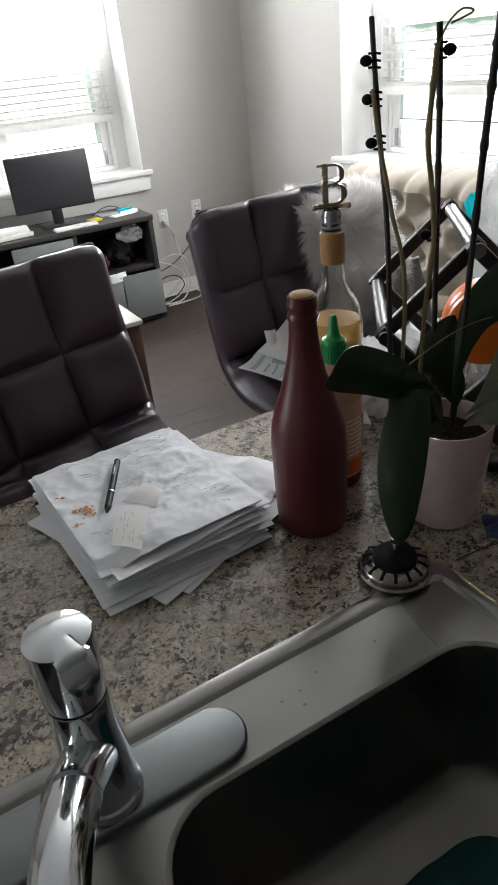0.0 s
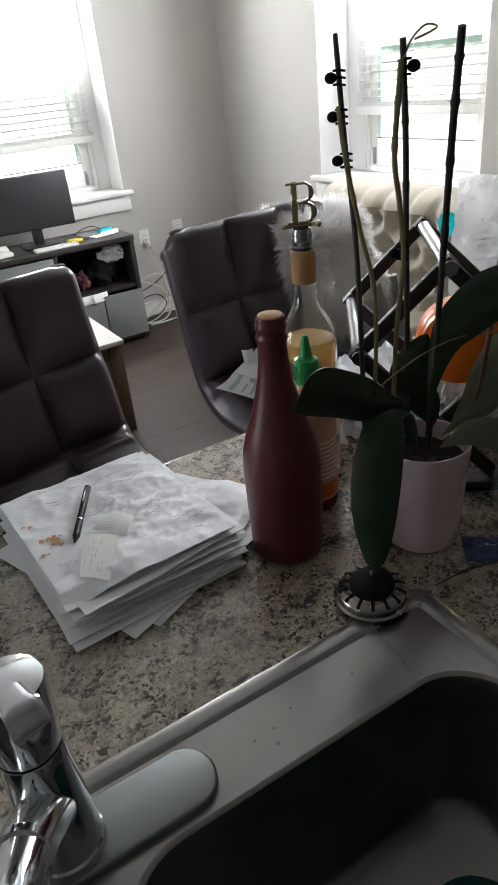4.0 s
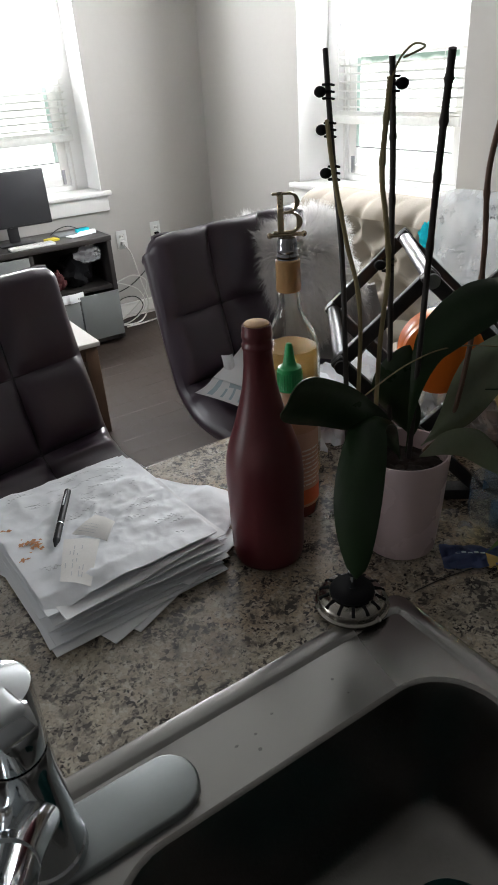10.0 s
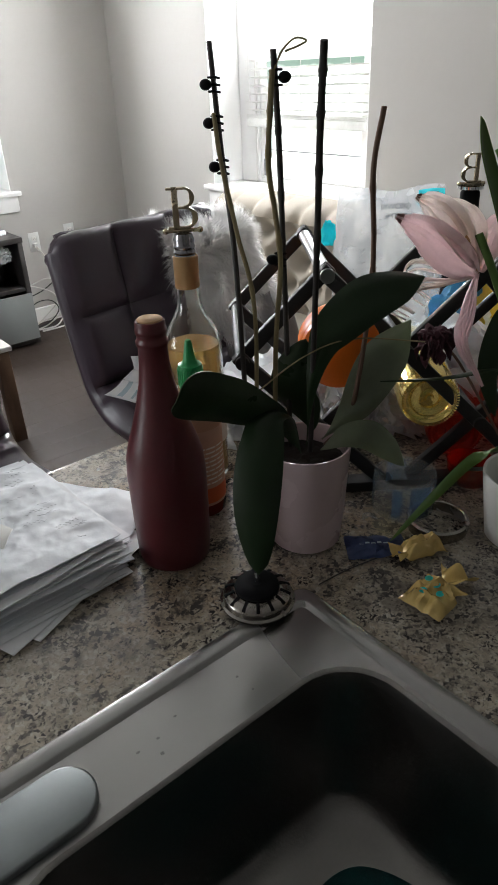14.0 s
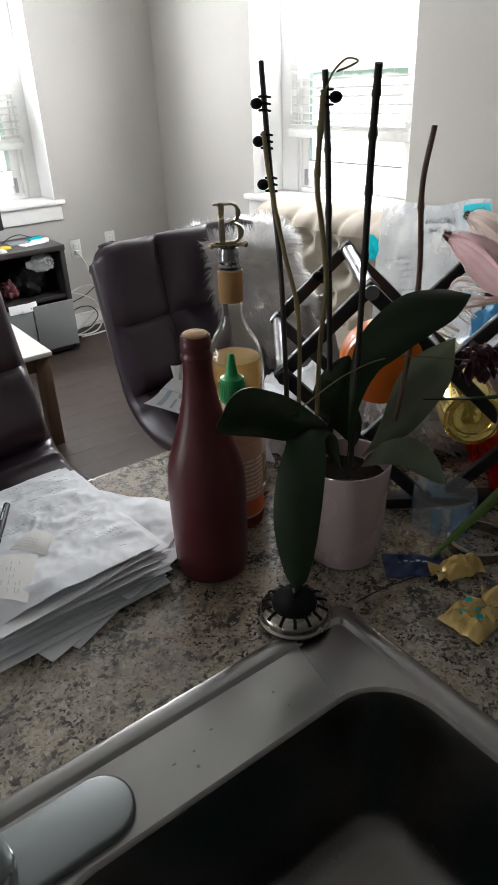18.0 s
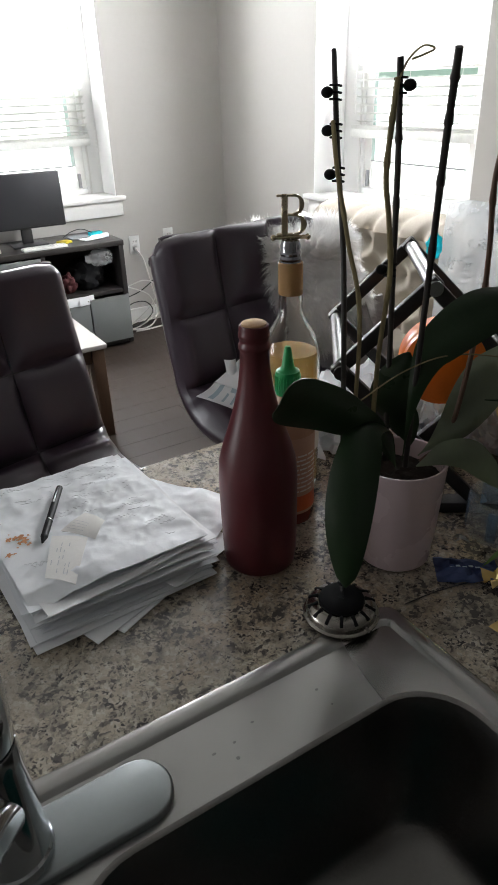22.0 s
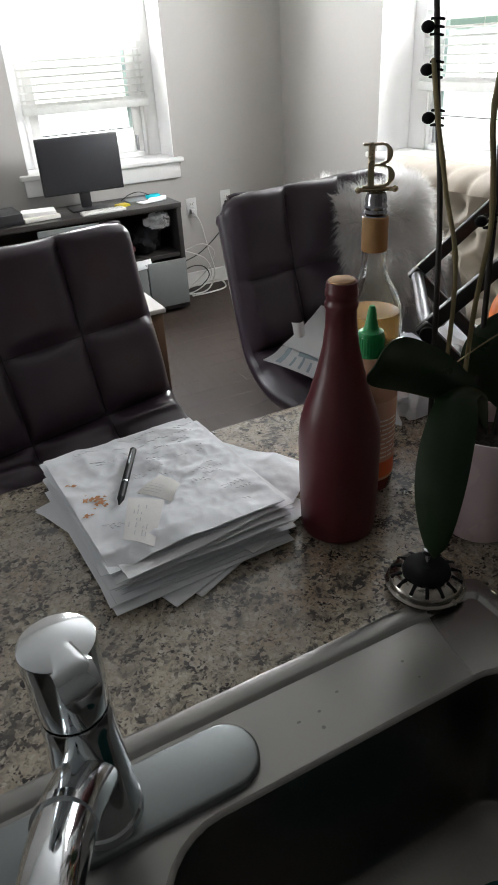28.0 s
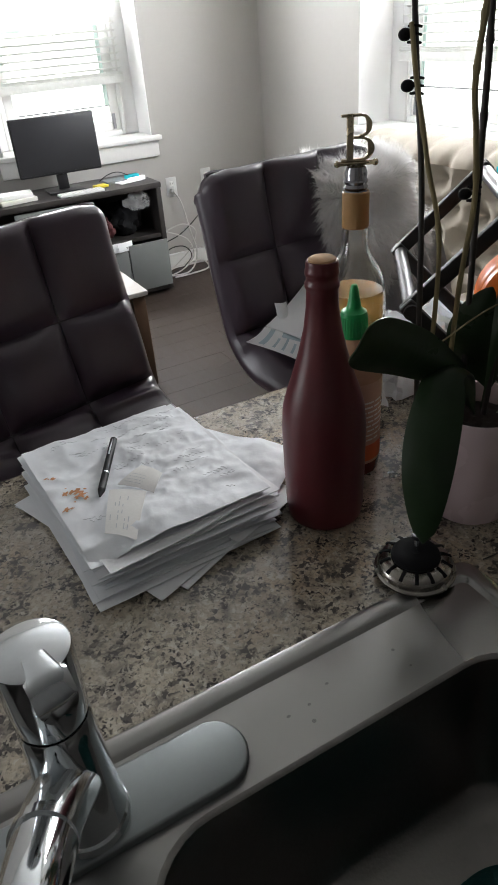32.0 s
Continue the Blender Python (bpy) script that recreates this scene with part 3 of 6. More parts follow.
CX0, CX1, CY0, CY1 = -1.1, 2.1, 0.13, 1.186

counter = thing("countertop", "beige and black speckled polished granite countertop", "countertop")
bm = B()
for a in ((CX0, CY0, SX0 + 0.01, CY1), (SX1 - 0.01, CY0, CX1, CY1), (SX0 + 0.01, CY0, SX1 - 0.01, SY0 + 0.01), (SX0 + 0.01, SY1 - 0.01, SX1 - 0.01, CY1)):
    box(bm, a[0], a[1], CT - 0.032, a[2], a[3], CT)
bmesh.ops.remove_doubles(bm, verts=bm.verts, dist=1e-4)
part("slab", bm, M["granite"], counter, smooth=False)
part("edge", tube([(CX0, CY1, CT - 0.016), (CX1, CY1, CT - 0.016)], 0.0158, 3, 16), M["granite"], counter)

base = thing("island_cabinet", "dark wooden kitchen island cabinet under the counter", "cabinet")
for a in ((CX0 + 0.05, 0.18, 0.0, CX1 - 0.05, 0.20, CT - 0.034), (CX0 + 0.05, 0.98, 0.0, CX1 - 0.05, 1.0, CT - 0.034), (CX0 + 0.05, 0.20, 0, CX0 + 0.07, 0.98, CT - 0.034), (CX1 - 0.07, 0.20, 0, CX1 - 0.05, 0.98, CT - 0.034)):
    part("panel", boxed(*a, 0.002), M["cabinet"], base)


def ring_points(x0, y0, x1, y1, r, n=8):
    """Corners of a rounded rectangle, counter-clockwise."""
    out = []
    for cx, cy, a in ((x1 - r, y1 - r, 0), (x0 + r, y1 - r, 90), (x0 + r, y0 + r, 180), (x1 - r, y0 + r, 270)):
        for k in range(n + 1):
            t = radians(a + 90 * k / n)
            out.append((cx + r * math.cos(t), cy + r * math.sin(t)))
    return out


def loft(loops, bm=None, close_last=True):
    bm = bm or B()
    rows = [[bm.verts.new(p) for p in l] for l in loops]
    n = len(rows[0])
    for a, c in zip(rows, rows[1:]):
        for i in range(n):
            bm.faces.new((a[i], a[(i + 1) % n], c[(i + 1) % n], c[i]))
    if close_last:
        bm.faces.new(rows[-1])
    return bm


def level(x0, y0, x1, y1, r, z):
    return [(x, y, z) for x, y in ring_points(x0, y0, x1, y1, r)]


sink = thing("kitchen_sink", "brushed stainless steel double kitchen sink set into granite", "sink")


def bowl(x0, y0, x1, y1, name):
    """Rolled lip, steep walls, wide corners and a floor that falls to the drain."""
    L = []
    for inset, z, r in ((-0.004, 0.9107, 0.064), (-0.001, 0.9104, 0.061), (0.001, 0.9090, 0.060), (0.002, 0.9050, 0.0595), (0.003, 0.895, 0.059), (0.012, 0.80, 0.054), (0.017, 0.762, 0.052), (0.024, 0.748, 0.048), (0.036, 0.742, 0.04), (0.044, 0.739, 0.04), (0.11, 0.732, 0.03)):
        L.append(level(x0 + inset, y0 + inset, x1 - inset, y1 - inset, r, z))
    return part(name, loft(L), M["shaded_bowl_steel"], sink)


bowl(BX0, BY0, BX1, BY1, "bowl")
bowl(0.015, BY0, 0.375, BY1, "bowl")
# the flat deck, pieced round both bowls, with a raised bead outside
dz = 0.9108


def deck_piece(bm, x0, y0, x1, y1, bx0, by0, bx1, by1):
    outer, inner = [], ring_points(bx0 - 0.0035, by0 - 0.0035, bx1 + 0.0035, by1 + 0.0035, 0.064)
    cx, cy = (bx0 + bx1) / 2, (by0 + by1) / 2
    n = 9
    for k, (px, py) in enumerate(inner):
        q = k // n
        ox, oy = ((x1, y1), (x0, y1), (x0, y0), (x1, y0))[q]
        f = (k % n) / (n - 1)
        if q in (0, 2):
            p = (ox, py + (oy - py) * min(1, 2 * f)) if f < 0.5 else (ox + (px - ox) * (2 * f - 1), oy)
        else:
            p = (px + (ox - px) * min(1, 2 * f), oy) if f < 0.5 else (ox, oy + (py - oy) * (2 * f - 1))
        outer.append(p)
    a = [bm.verts.new((*p, dz)) for p in outer]
    c = [bm.verts.new((*p, dz)) for p in inner]
    for i in range(len(a)):
        j = (i + 1) % len(a)
        bm.faces.new((a[i], a[j], c[j], c[i]))


dk = B()
deck_piece(dk, 0.396, SY0 + 0.012, SX1 - 0.012, SY1 - 0.012, BX0, BY0, BX1, BY1)
deck_piece(dk, SX0 + 0.012, SY0 + 0.012, 0.396, SY1 - 0.012, 0.015, BY0, 0.375, BY1)
bmesh.ops.remove_doubles(dk, verts=dk.verts, dist=1e-5)
for f in dk.faces:
    f.normal_update()
bmesh.ops.reverse_faces(dk, faces=[f for f in dk.faces if f.normal.z < 0])
part("deck", dk, M["steel"], sink, smooth=False)
rimloops = []
for inset, z in ((-0.0012, CT - 0.002), (-0.0010, CT + 0.0018), (0.0002, CT + 0.0034), (0.0016, CT + 0.0040), (0.0080, CT + 0.0043), (0.0150, CT + 0.0040), (0.0172, CT + 0.0033), (0.0195, CT + 0.0016), (0.0215, CT + 0.0006)):
    rimloops.append(level(SX0 + inset, SY0 + inset, SX1 - inset, SY1 - inset, max(0.004, 0.016 - inset * 0.4), z))
part("rim", loft(rimloops, close_last=False), M["steel"], sink, "raised polished steel rim")
part("drain", lathe([(0.0, 0.732), (0.030, 0.732), (0.036, 0.736), (0.045, 0.7345), (0.045, 0.7295)], 32, Matrix.Translation((0.597, 0.46, 0))), M["chrome"], sink)


spots = random.Random(12)
for k in range(12):
    x, y = spots.uniform(0.46, 0.78), spots.uniform(0.690, 0.728)
    part("water_spot", lathe([(0.0, dz + 0.00035), (spots.uniform(0.0008, 0.0022), dz + 0.00025)], 14, Matrix.Translation((x, y, 0)), squash=spots.uniform(0.6, 1.0)), M["spot"], sink)


# ---- faucet ----
FX, FY = 0.403, 0.705
faucet = thing("kitchen_faucet", "chrome single-lever kitchen faucet on an oval deck plate", "faucet", (FX, FY, CT))
L = []
for inset, z in ((0.0, 0.0012), (0.0, 0.0072), (0.0009, 0.0086), (0.0024, 0.0092)):
    L.append([(x, y, z) for x, y in ring_points(-0.124 + inset, -0.0285 + inset, 0.124 - inset, 0.0285 - inset, 0.0284 - inset)])
part("deck_plate", loft(L), M["plate_steel"], faucet, "satin steel deck plate with rounded ends")
part("base_ring", lathe([(0.0, 0.012), (0.0285, 0.012), (0.0292, 0.015), (0.0280, 0.018), (0.0286, 0.021), (0.0268, 0.024), (0.0, 0.024)], 48), M["chrome"], faucet)
part("body", lathe([(0.0275, 0.024), (0.0262, 0.045), (0.0243, 0.085), (0.0232, 0.112), (0.0230, 0.126), (0.0220, 0.1285), (0.0, 0.1285)], 48), M["chrome"], faucet)
part("lever_head", lathe([(0.0, 0.130), (0.0216, 0.130), (0.0226, 0.1325), (0.0234, 0.150), (0.0240, 0.1855), (0.0236, 0.1874), (0.0220, 0.1884), (0.0, 0.1890)], 48), M["chrome"], faucet)


def lever_fn(u, v):
    """A pillowed tongue that leaves the top edge of the head and drapes down its front."""
    x = 2 * v - 1
    th = 1.22 * max(0.0, u - 0.34) / 0.66
    w = 0.0120 * (0.80 + 0.20 * min(1.0, u / 0.3)) * (1 if u < 0.74 else math.sqrt(max(0.12, 1 - ((u - 0.74) / 0.29) ** 2)))
    y = -0.007 - 0.016 * min(1.0, u / 0.34) - 0.0150 * math.sin(th)
    z = 0.1560 + 0.0345 * math.cos(th) - 0.0040 * abs(x) ** 2.5
    a, px = 0.14, x * w
    return Vector((px * math.cos(a) - y * math.sin(a), px * math.sin(a) + y * math.cos(a), z))


part("lever", grid(lever_fn, 24, 15, thick=0.006), M["chrome"], faucet, "polished chrome lever flap")
part("spout", tube([(-0.002, -0.006, 0.070), (-0.012, -0.030, 0.090), (-0.024, -0.058, 0.108), (-0.042, -0.105, 0.125), (-0.062, -0.160, 0.122), (-0.078, -0.205, 0.096)], lambda s: 0.0205 - 0.0045 * s, 36, 24), M["chrome"], faucet)
part("spout_collar", tube([(-0.0235, -0.0555, 0.1075), (-0.0262, -0.0620, 0.1108)], 0.0196, 3, 28), M["chrome"], faucet)


# ---- basket strainer on the rim corner ----
def strainer(at):
    st = thing("sink_strainer", "round stainless basket strainer with black slots and rubber stopper", "strainer", at)
    prof = [(0.0, 0.003), (0.040, 0.001), (0.0440, 0.0), (0.0455, 0.0018), (0.0455, 0.0036), (0.0440, 0.0052), (0.0424, 0.0056), (0.0420, 0.0066), (0.0425, 0.0090), (0.0405, 0.0130), (0.0360, 0.0165), (0.0300, 0.0182), (0.0, 0.0185)]
    part("basket", lathe(prof, 48), M["strainer_steel"], st)
    for k in range(14):
        a = 2 * math.pi * k / 14
        part("slot", boxed(-0.0068, -0.0021, -0.003, 0.0068, 0.0021, 0.0010, 0.0007, pose(0, 0, 0, 0, 0, math.degrees(a)) @ pose(0.0345, 0, 0.0165, 0, 24, 0)), M["rubber"], st)
    part("stopper", lathe([(0.0, 0.0180), (0.0265, 0.0180), (0.0275, 0.0205), (0.0262, 0.0235), (0.0200, 0.0265), (0.0120, 0.0255), (0.0, 0.0255)], 32), M["rubber"], st, "black rubber stopper")
    part("post", lathe([(0.0, 0.0255), (0.0055, 0.0255), (0.0040, 0.030), (0.0036, 0.041), (0.0060, 0.044), (0.0062, 0.049), (0.0, 0.051)], 20), M["chrome"], st)
    return st


st_ = strainer((0.761, 0.777, CT + 0.0047))
st_.scale = (0.875, 0.875, 0.95)


# ---- bar stools ----
def stool(at, rz, label):
    """Bucket bar stool: quilted back and seat on a black shell, on a gas-lift foot. Local y- is its front; back face near y = 0."""
    s = thing("bar_stool", label, "bar stool", at, rz, group="stools at the island")
    w = 0.422

    def outline(t):
        """Side line from the seat's front edge, through the bend, up to the top of the back: (y, z, normal y, normal z)."""
        pts = [(-0.40, 0.790), (-0.37, 0.807), (-0.25, 0.803), (-0.14, 0.800), (-0.078, 0.810), (-0.036, 0.845), (-0.016, 0.905), (0.007, 0.990), (0.028, 1.085), (0.037, 1.130), (0.050, 1.143)]
        line = curve_points([(0, y, z) for y, z in pts], 141)
        k = min(140, max(0, int(round(t * 140))))
        a, c = line[max(0, k - 3)], line[min(140, k + 3)]
        d = (c - a).normalized()
        return line[k], Vector((0, -d.z, d.y))

    rows = (0.0, 0.25, 0.515, 0.702, 1.0)      # seams across
    cols = (0.0, 0.332, 0.668, 1.0)           # seams up

    def puff(t, edges, span):
        for a, c in zip(edges, edges[1:]):
            if a <= t <= c:
                f = (t - a) / (c - a)
                d = min(t - a, c - t) * span
                return 0.45 * max(0.0, 1 - abs(2 * f - 1) ** 2.2) + 0.55 * (1 - math.exp(-(d / 0.010) ** 1.2))
        return 0

    def top_round(u, v):
        """How far the top corners are cut down."""
        e = max(0.0, (abs(2 * v - 1) - 0.90) / 0.10)
        k = max(0.0, min(1.0, (u - 0.70) / 0.30))
        return 0.020 * (1 - math.sqrt(max(0.0, 1 - e * e))) * k * k

    def surf(u, v):
        p, nrm = outline(u)
        x = (v - 0.5) * w
        edge = abs(2 * v - 1)
        calm = 1 - 0.85 * max(0.0, (u - 0.90) / 0.10) ** 1.5
        band = min(1.0, max(0.0, (u - 0.90) / 0.06))      # the plain stitched band along the top
        across = puff(v, cols, w) * (1 - band) + band * min(1.0, 4 * (1 - edge))
        q = p + nrm * (0.001 + 0.026 * calm * puff(u, rows, 0.83) * across) - nrm * 0.010 * max(0, edge - 0.90) / 0.10
        wrap = 0.030 * max(0.0, edge - 0.55) ** 1.3 * (1 if u > 0.45 else u / 0.45)
        crease = 0.005 * math.sin(70 * u + 9 * v) * math.exp(-((u - 0.47) / 0.035) ** 2) * abs(math.sin(5 * v + 0.6))
        dent = 0.004 * noise.noise((u * 7, v * 5, w))
        return q + nrm * (wrap * 0.6 + crease + dent) + Vector((x, 0, -top_round(u, v)))

    cushion = part("cushion", grid(surf, 141, 91), M["leather"], s, "quilted dark brown-black leather cushion")

    for v in cols[1:-1]:
        part("seam", tube([surf(k / 40, v) + Vector((0, -0.0006, 0.0006)) for k in range(2, 38)], 0.0013, 110, 6), M["seam"], cushion, "sunken leather seam")
    for u in rows[1:-1]:
        part("seam", tube([surf(u, k / 24) + Vector((0, -0.0006, 0.0006)) for k in range(1, 24)], 0.0013, 70, 6), M["seam"], cushion, "sunken leather seam")

    def back(u, v):
        p, nrm = outline(u)
        edge = abs(2 * v - 1)
        q = p - nrm * (0.052 - 0.012 * max(0, edge - 0.80) / 0.20)
        return q + Vector(((v - 0.5) * w, 0, -top_round(u, v)))
    part("shell", grid(lambda u, v: back(u, 1 - v), 60, 31), M["black_shell"], s)
    for v, sx in ((0.0, -1), (1.0, 1)):
        side = grid(lambda a, c: surf(a, v).lerp(back(a, v), c) + Vector((sx * 0.007 * math.sin(math.pi * c), 0, 0)), 71, 7)
        bmesh.ops.recalc_face_normals(side, faces=side.faces)
        part("gusset", side, M["leather"], s)
    lip = grid(lambda a, c: surf(1.0, a).lerp(back(1.0, a), c) + Vector((0, 0, 0.006 * math.sin(math.pi * c))), 61, 6)
    part("gusset", lip, M["leather"], s)
    rim = [surf(1.0, k / 30) for k in range(1, 30)]
    piping = part("piping", tube(rim, 0.006, 60, 8), M["leather"], s)
    for k in range(44):
        f = 0.16 + 0.68 * k / 43
        q = surf(0.985, f)
        part("stitch", boxed(-0.003, -0.0012, -0.0008, 0.003, 0.0012, 0.0012, m=Matrix.Translation(q + Vector((0, -0.002, 0.003)))), M["stitch"], piping)
    part("mount", boxed(-0.09, -0.33, 0.715, 0.09, -0.13, 0.752, 0.006), M["black_shell"], s)
    part("gas_lift", lathe([(0.0, 0.02), (0.030, 0.02), (0.030, 0.36), (0.024, 0.365), (0.024, 0.715), (0.0, 0.715)], 28, Matrix.Translation((0, -0.23, 0))), M["chrome"], s)
    part("foot_plate", lathe([(0.0, 0.0), (0.20, 0.0), (0.20, 0.006), (0.12, 0.014), (0.04, 0.026), (0.0, 0.028)], 48, Matrix.Translation((0, -0.23, 0))), M["chrome"], s)
    fr = [(0.0 + 0.15 * math.cos(a), -0.30 + 0.14 * math.sin(a), 0.28) for a in [math.pi * (1.0 + k / 12) for k in range(13)]]
    part("footrest", tube([(0.0, -0.23, 0.28)] + fr + [(0.0, -0.23, 0.28)], 0.010, 50, 10), M["chrome"], s)
    return s


stool((0.543, 1.451, 0), 14.0, "dark leather quilted bar stool beside the paper stack")
stool((1.165, 1.589, 0), 7.4, "dark leather quilted bar stool with mail on its seat")


# ---- bottles ----
def red_bottle(at):
    b = thing("red_bottle", "tall dark red coated glass bottle with bare cork top", "bottle", at)
    part("body", lathe([(0.0, 0.004), (0.036, 0.0), (0.0405, 0.004), (0.0425, 0.018), (0.0435, 0.06), (0.0440, 0.115), (0.0420, 0.138), (0.0372, 0.156), (0.0312, 0.174), (0.0240, 0.199), (0.0186, 0.222), (0.0158, 0.244), (0.0150, 0.262), (0.0164, 0.264), (0.0166, 0.268), (0.0152, 0.270), (0.0150, 0.2745), (0.0161, 0.276), (0.0161, 0.280), (0.0152, 0.282), (0.0154, 0.2855), (0.0147, 0.2885), (0.0, 0.2885)], 56), M["red_bottle"], b)
    part("cork", lathe([(0.0, 0.2886), (0.0128, 0.2886), (0.0128, 0.2902), (0.0117, 0.2910), (0.0, 0.2910)], 32), M["cork"], b, "pale cork end")
    return b


red_bottle((0.745, 0.910, CT))


def stopper_letter(parent, z, rz):
    """The brass letter on a bottle stopper: a slab-serif stem with two bowed lobes on a thin cross bar."""
    m = pose(0, 0, z, 0, 0, rz)
    d, h = 0.0030, 0.050
    bm = B()
    for x0, x1, z0, z1 in ((-0.0105, -0.0035, 0.004, h), (-0.0165, 0.004, h - 0.0028, h), (-0.0165, 0.004, 0.004, 0.0068), (-0.004, 0.004, 0.0262, 0.0288)):
        box(bm, x0, -d, z0, x1, d, z1, 0.0006, m, 1)
    for zc, rx, rz_, thick in ((0.0386, 0.0125, 0.0114, 0.0058), (0.0163, 0.0155, 0.0123, 0.0066)):
        n, rings = 18, []
        for k in range(n + 1):
            a = math.pi * (k / n - 0.5)
            t = 0.0024 + (thick - 0.0024) * math.cos(a) ** 1.5
            o, i = (0.0035 + rx * math.cos(a), zc + rz_ * math.sin(a)), (0.0035 + (rx - t) * math.cos(a), zc + (rz_ - 0.0026) * math.sin(a))
            rings.append([bm.verts.new(m @ Vector(q)) for q in ((o[0], -d, o[1]), (o[0], d, o[1]), (i[0], d, i[1]), (i[0], -d, i[1]))])
        for p, q in zip(rings, rings[1:]):
            for j in range(4):
                bm.faces.new((p[j], p[(j + 1) % 4], q[(j + 1) % 4], q[j]))
        bm.faces.new(rings[0])
        bm.faces.new(rings[-1][::-1])
    bmesh.ops.recalc_face_normals(bm, faces=bm.faces)
    t = part("letter", bm, M["brass"], parent, "worn brass letter B")
    part("cross_bar", tube([m @ Vector((-0.0205, 0, 0.002)), m @ Vector((0.0205, 0, 0.002))], 0.0024, 4, 12), M["brass"], parent)
    for sx in (-1, 1):
        bead = B()
        bmesh.ops.create_uvsphere(bead, u_segments=12, v_segments=8, radius=0.0036, matrix=m @ Matrix.Translation((sx * 0.0205, 0, 0.002)))
        part("bead", bead, M["brass"], parent)
    part("collar", lathe([(0.0, -0.012), (0.0095, -0.012), (0.0088, -0.004), (0.0105, -0.001), (0.0, 0.001)], 24, Matrix.Translation((0, 0, z))), M["strainer_steel"], parent)
    return t


def wine_bottle(at, rz):
    b = thing("wine_bottle", "clear glass bottle of amber wine with a brass stopper", "bottle", at)
    outer = [(0.0, 0.006), (0.028, 0.001), (0.035, 0.002), (0.0375, 0.008), (0.0378, 0.10), (0.0378, 0.185), (0.036, 0.200), (0.030, 0.217), (0.021, 0.231), (0.0152, 0.243), (0.0142, 0.262), (0.0145, 0.300)]
    part("glass", lathe(outer + [(0.0120, 0.300), (0.0118, 0.262), (0.013, 0.243), (0.019, 0.229), (0.028, 0.214), (0.0338, 0.198), (0.0352, 0.185), (0.0352, 0.10), (0.0350, 0.012), (0.0, 0.012)], 48), M["glass"], b)
    part("wine", lathe([(0.0, 0.0125), (0.0347, 0.0125), (0.0349, 0.185), (0.0338, 0.194), (0.0, 0.194)], 40), M["wine"], b, "amber wine up to the shoulder")
    part("label", lathe([(0.0381, 0.060), (0.0381, 0.150)], 40), M["label"], b, "worn white paper label")
    part("neck_band", lathe([(0.0146, 0.266), (0.0153, 0.267), (0.0153, 0.3035), (0.0140, 0.305)], 32), M["cork_band"], b, "tan foil neck band")
    part("stopper_rubber", lathe([(0.0, 0.299), (0.0125, 0.299), (0.0135, 0.303), (0.0118, 0.306), (0.0135, 0.309), (0.0118, 0.312), (0.0135, 0.315), (0.0118, 0.318), (0.0125, 0.323), (0.0105, 0.330), (0.0, 0.331)], 28), M["dark_chrome"], b, "ridged grey stopper")
    stopper_letter(b, 0.331, rz)
    b.scale = (1.0, 1.0, 1.014)
    return b


wine_bottle((0.876, 1.034, CT), -30)


def sauce_bottle(at):
    b = thing("sauce_bottle", "squeeze sauce bottle with green nozzle cap and tan label", "bottle", at)
    part("body", lathe([(0.0, 0.003), (0.026, 0.0), (0.031, 0.004), (0.0325, 0.014), (0.0325, 0.128), (0.0315, 0.142), (0.026, 0.158), (0.0175, 0.168), (0.0160, 0.174), (0.0, 0.174)], 44), M["sauce"], b)
    wrap_label = part("label", lathe([(0.0329, 0.020), (0.0329, 0.127)], 44), M["tan_label"], b)
    part("sauce_rest", lathe([(0.0262, 0.0005), (0.0313, 0.0038), (0.0328, 0.014), (0.0328, 0.0198)], 44), M["dark_sauce"], b, "dark red sauce left at the bottom")
    part("orange_band", lathe([(0.0332, 0.024), (0.0332, 0.046)], 44), M["orange_label"], wrap_label, "bright orange stripe on the label")
    for k in range(9):                      # unreadable print, as bars
        a0, z = 4.10 + 0.05 * random.random(), 0.052 + k * 0.0062
        for j in range(3 + k % 2):
            wdt = 0.16 + 0.30 * random.random()
            part("print_bar", grid(lambda u, v: Vector((0.0332 * math.cos(a0 + u * wdt), 0.0332 * math.sin(a0 + u * wdt), z + v * 0.0022)), 8, 2), M["label"], wrap_label, smooth=False)
            a0 += wdt + 0.05
    cap = part("cap", lathe([(0.0, 0.172), (0.0142, 0.172), (0.0148, 0.175), (0.0147, 0.199), (0.0138, 0.2025), (0.0096, 0.2045), (0.0076, 0.208), (0.0060, 0.217), (0.0044, 0.228), (0.0030, 0.232), (0.0, 0.2325)], 36), M["green_cap"], b, "ridged green nozzle cap")
    for k in range(28):
        a = 360 * k / 28
        part("ridge", boxed(0.0142, -0.0008, 0.177, 0.0154, 0.0008, 0.198, 0.0004, pose(0, 0, 0, 0, 0, a)), M["green_cap"], cap)
    return b


sauce_bottle((0.8245, 0.9660, CT))


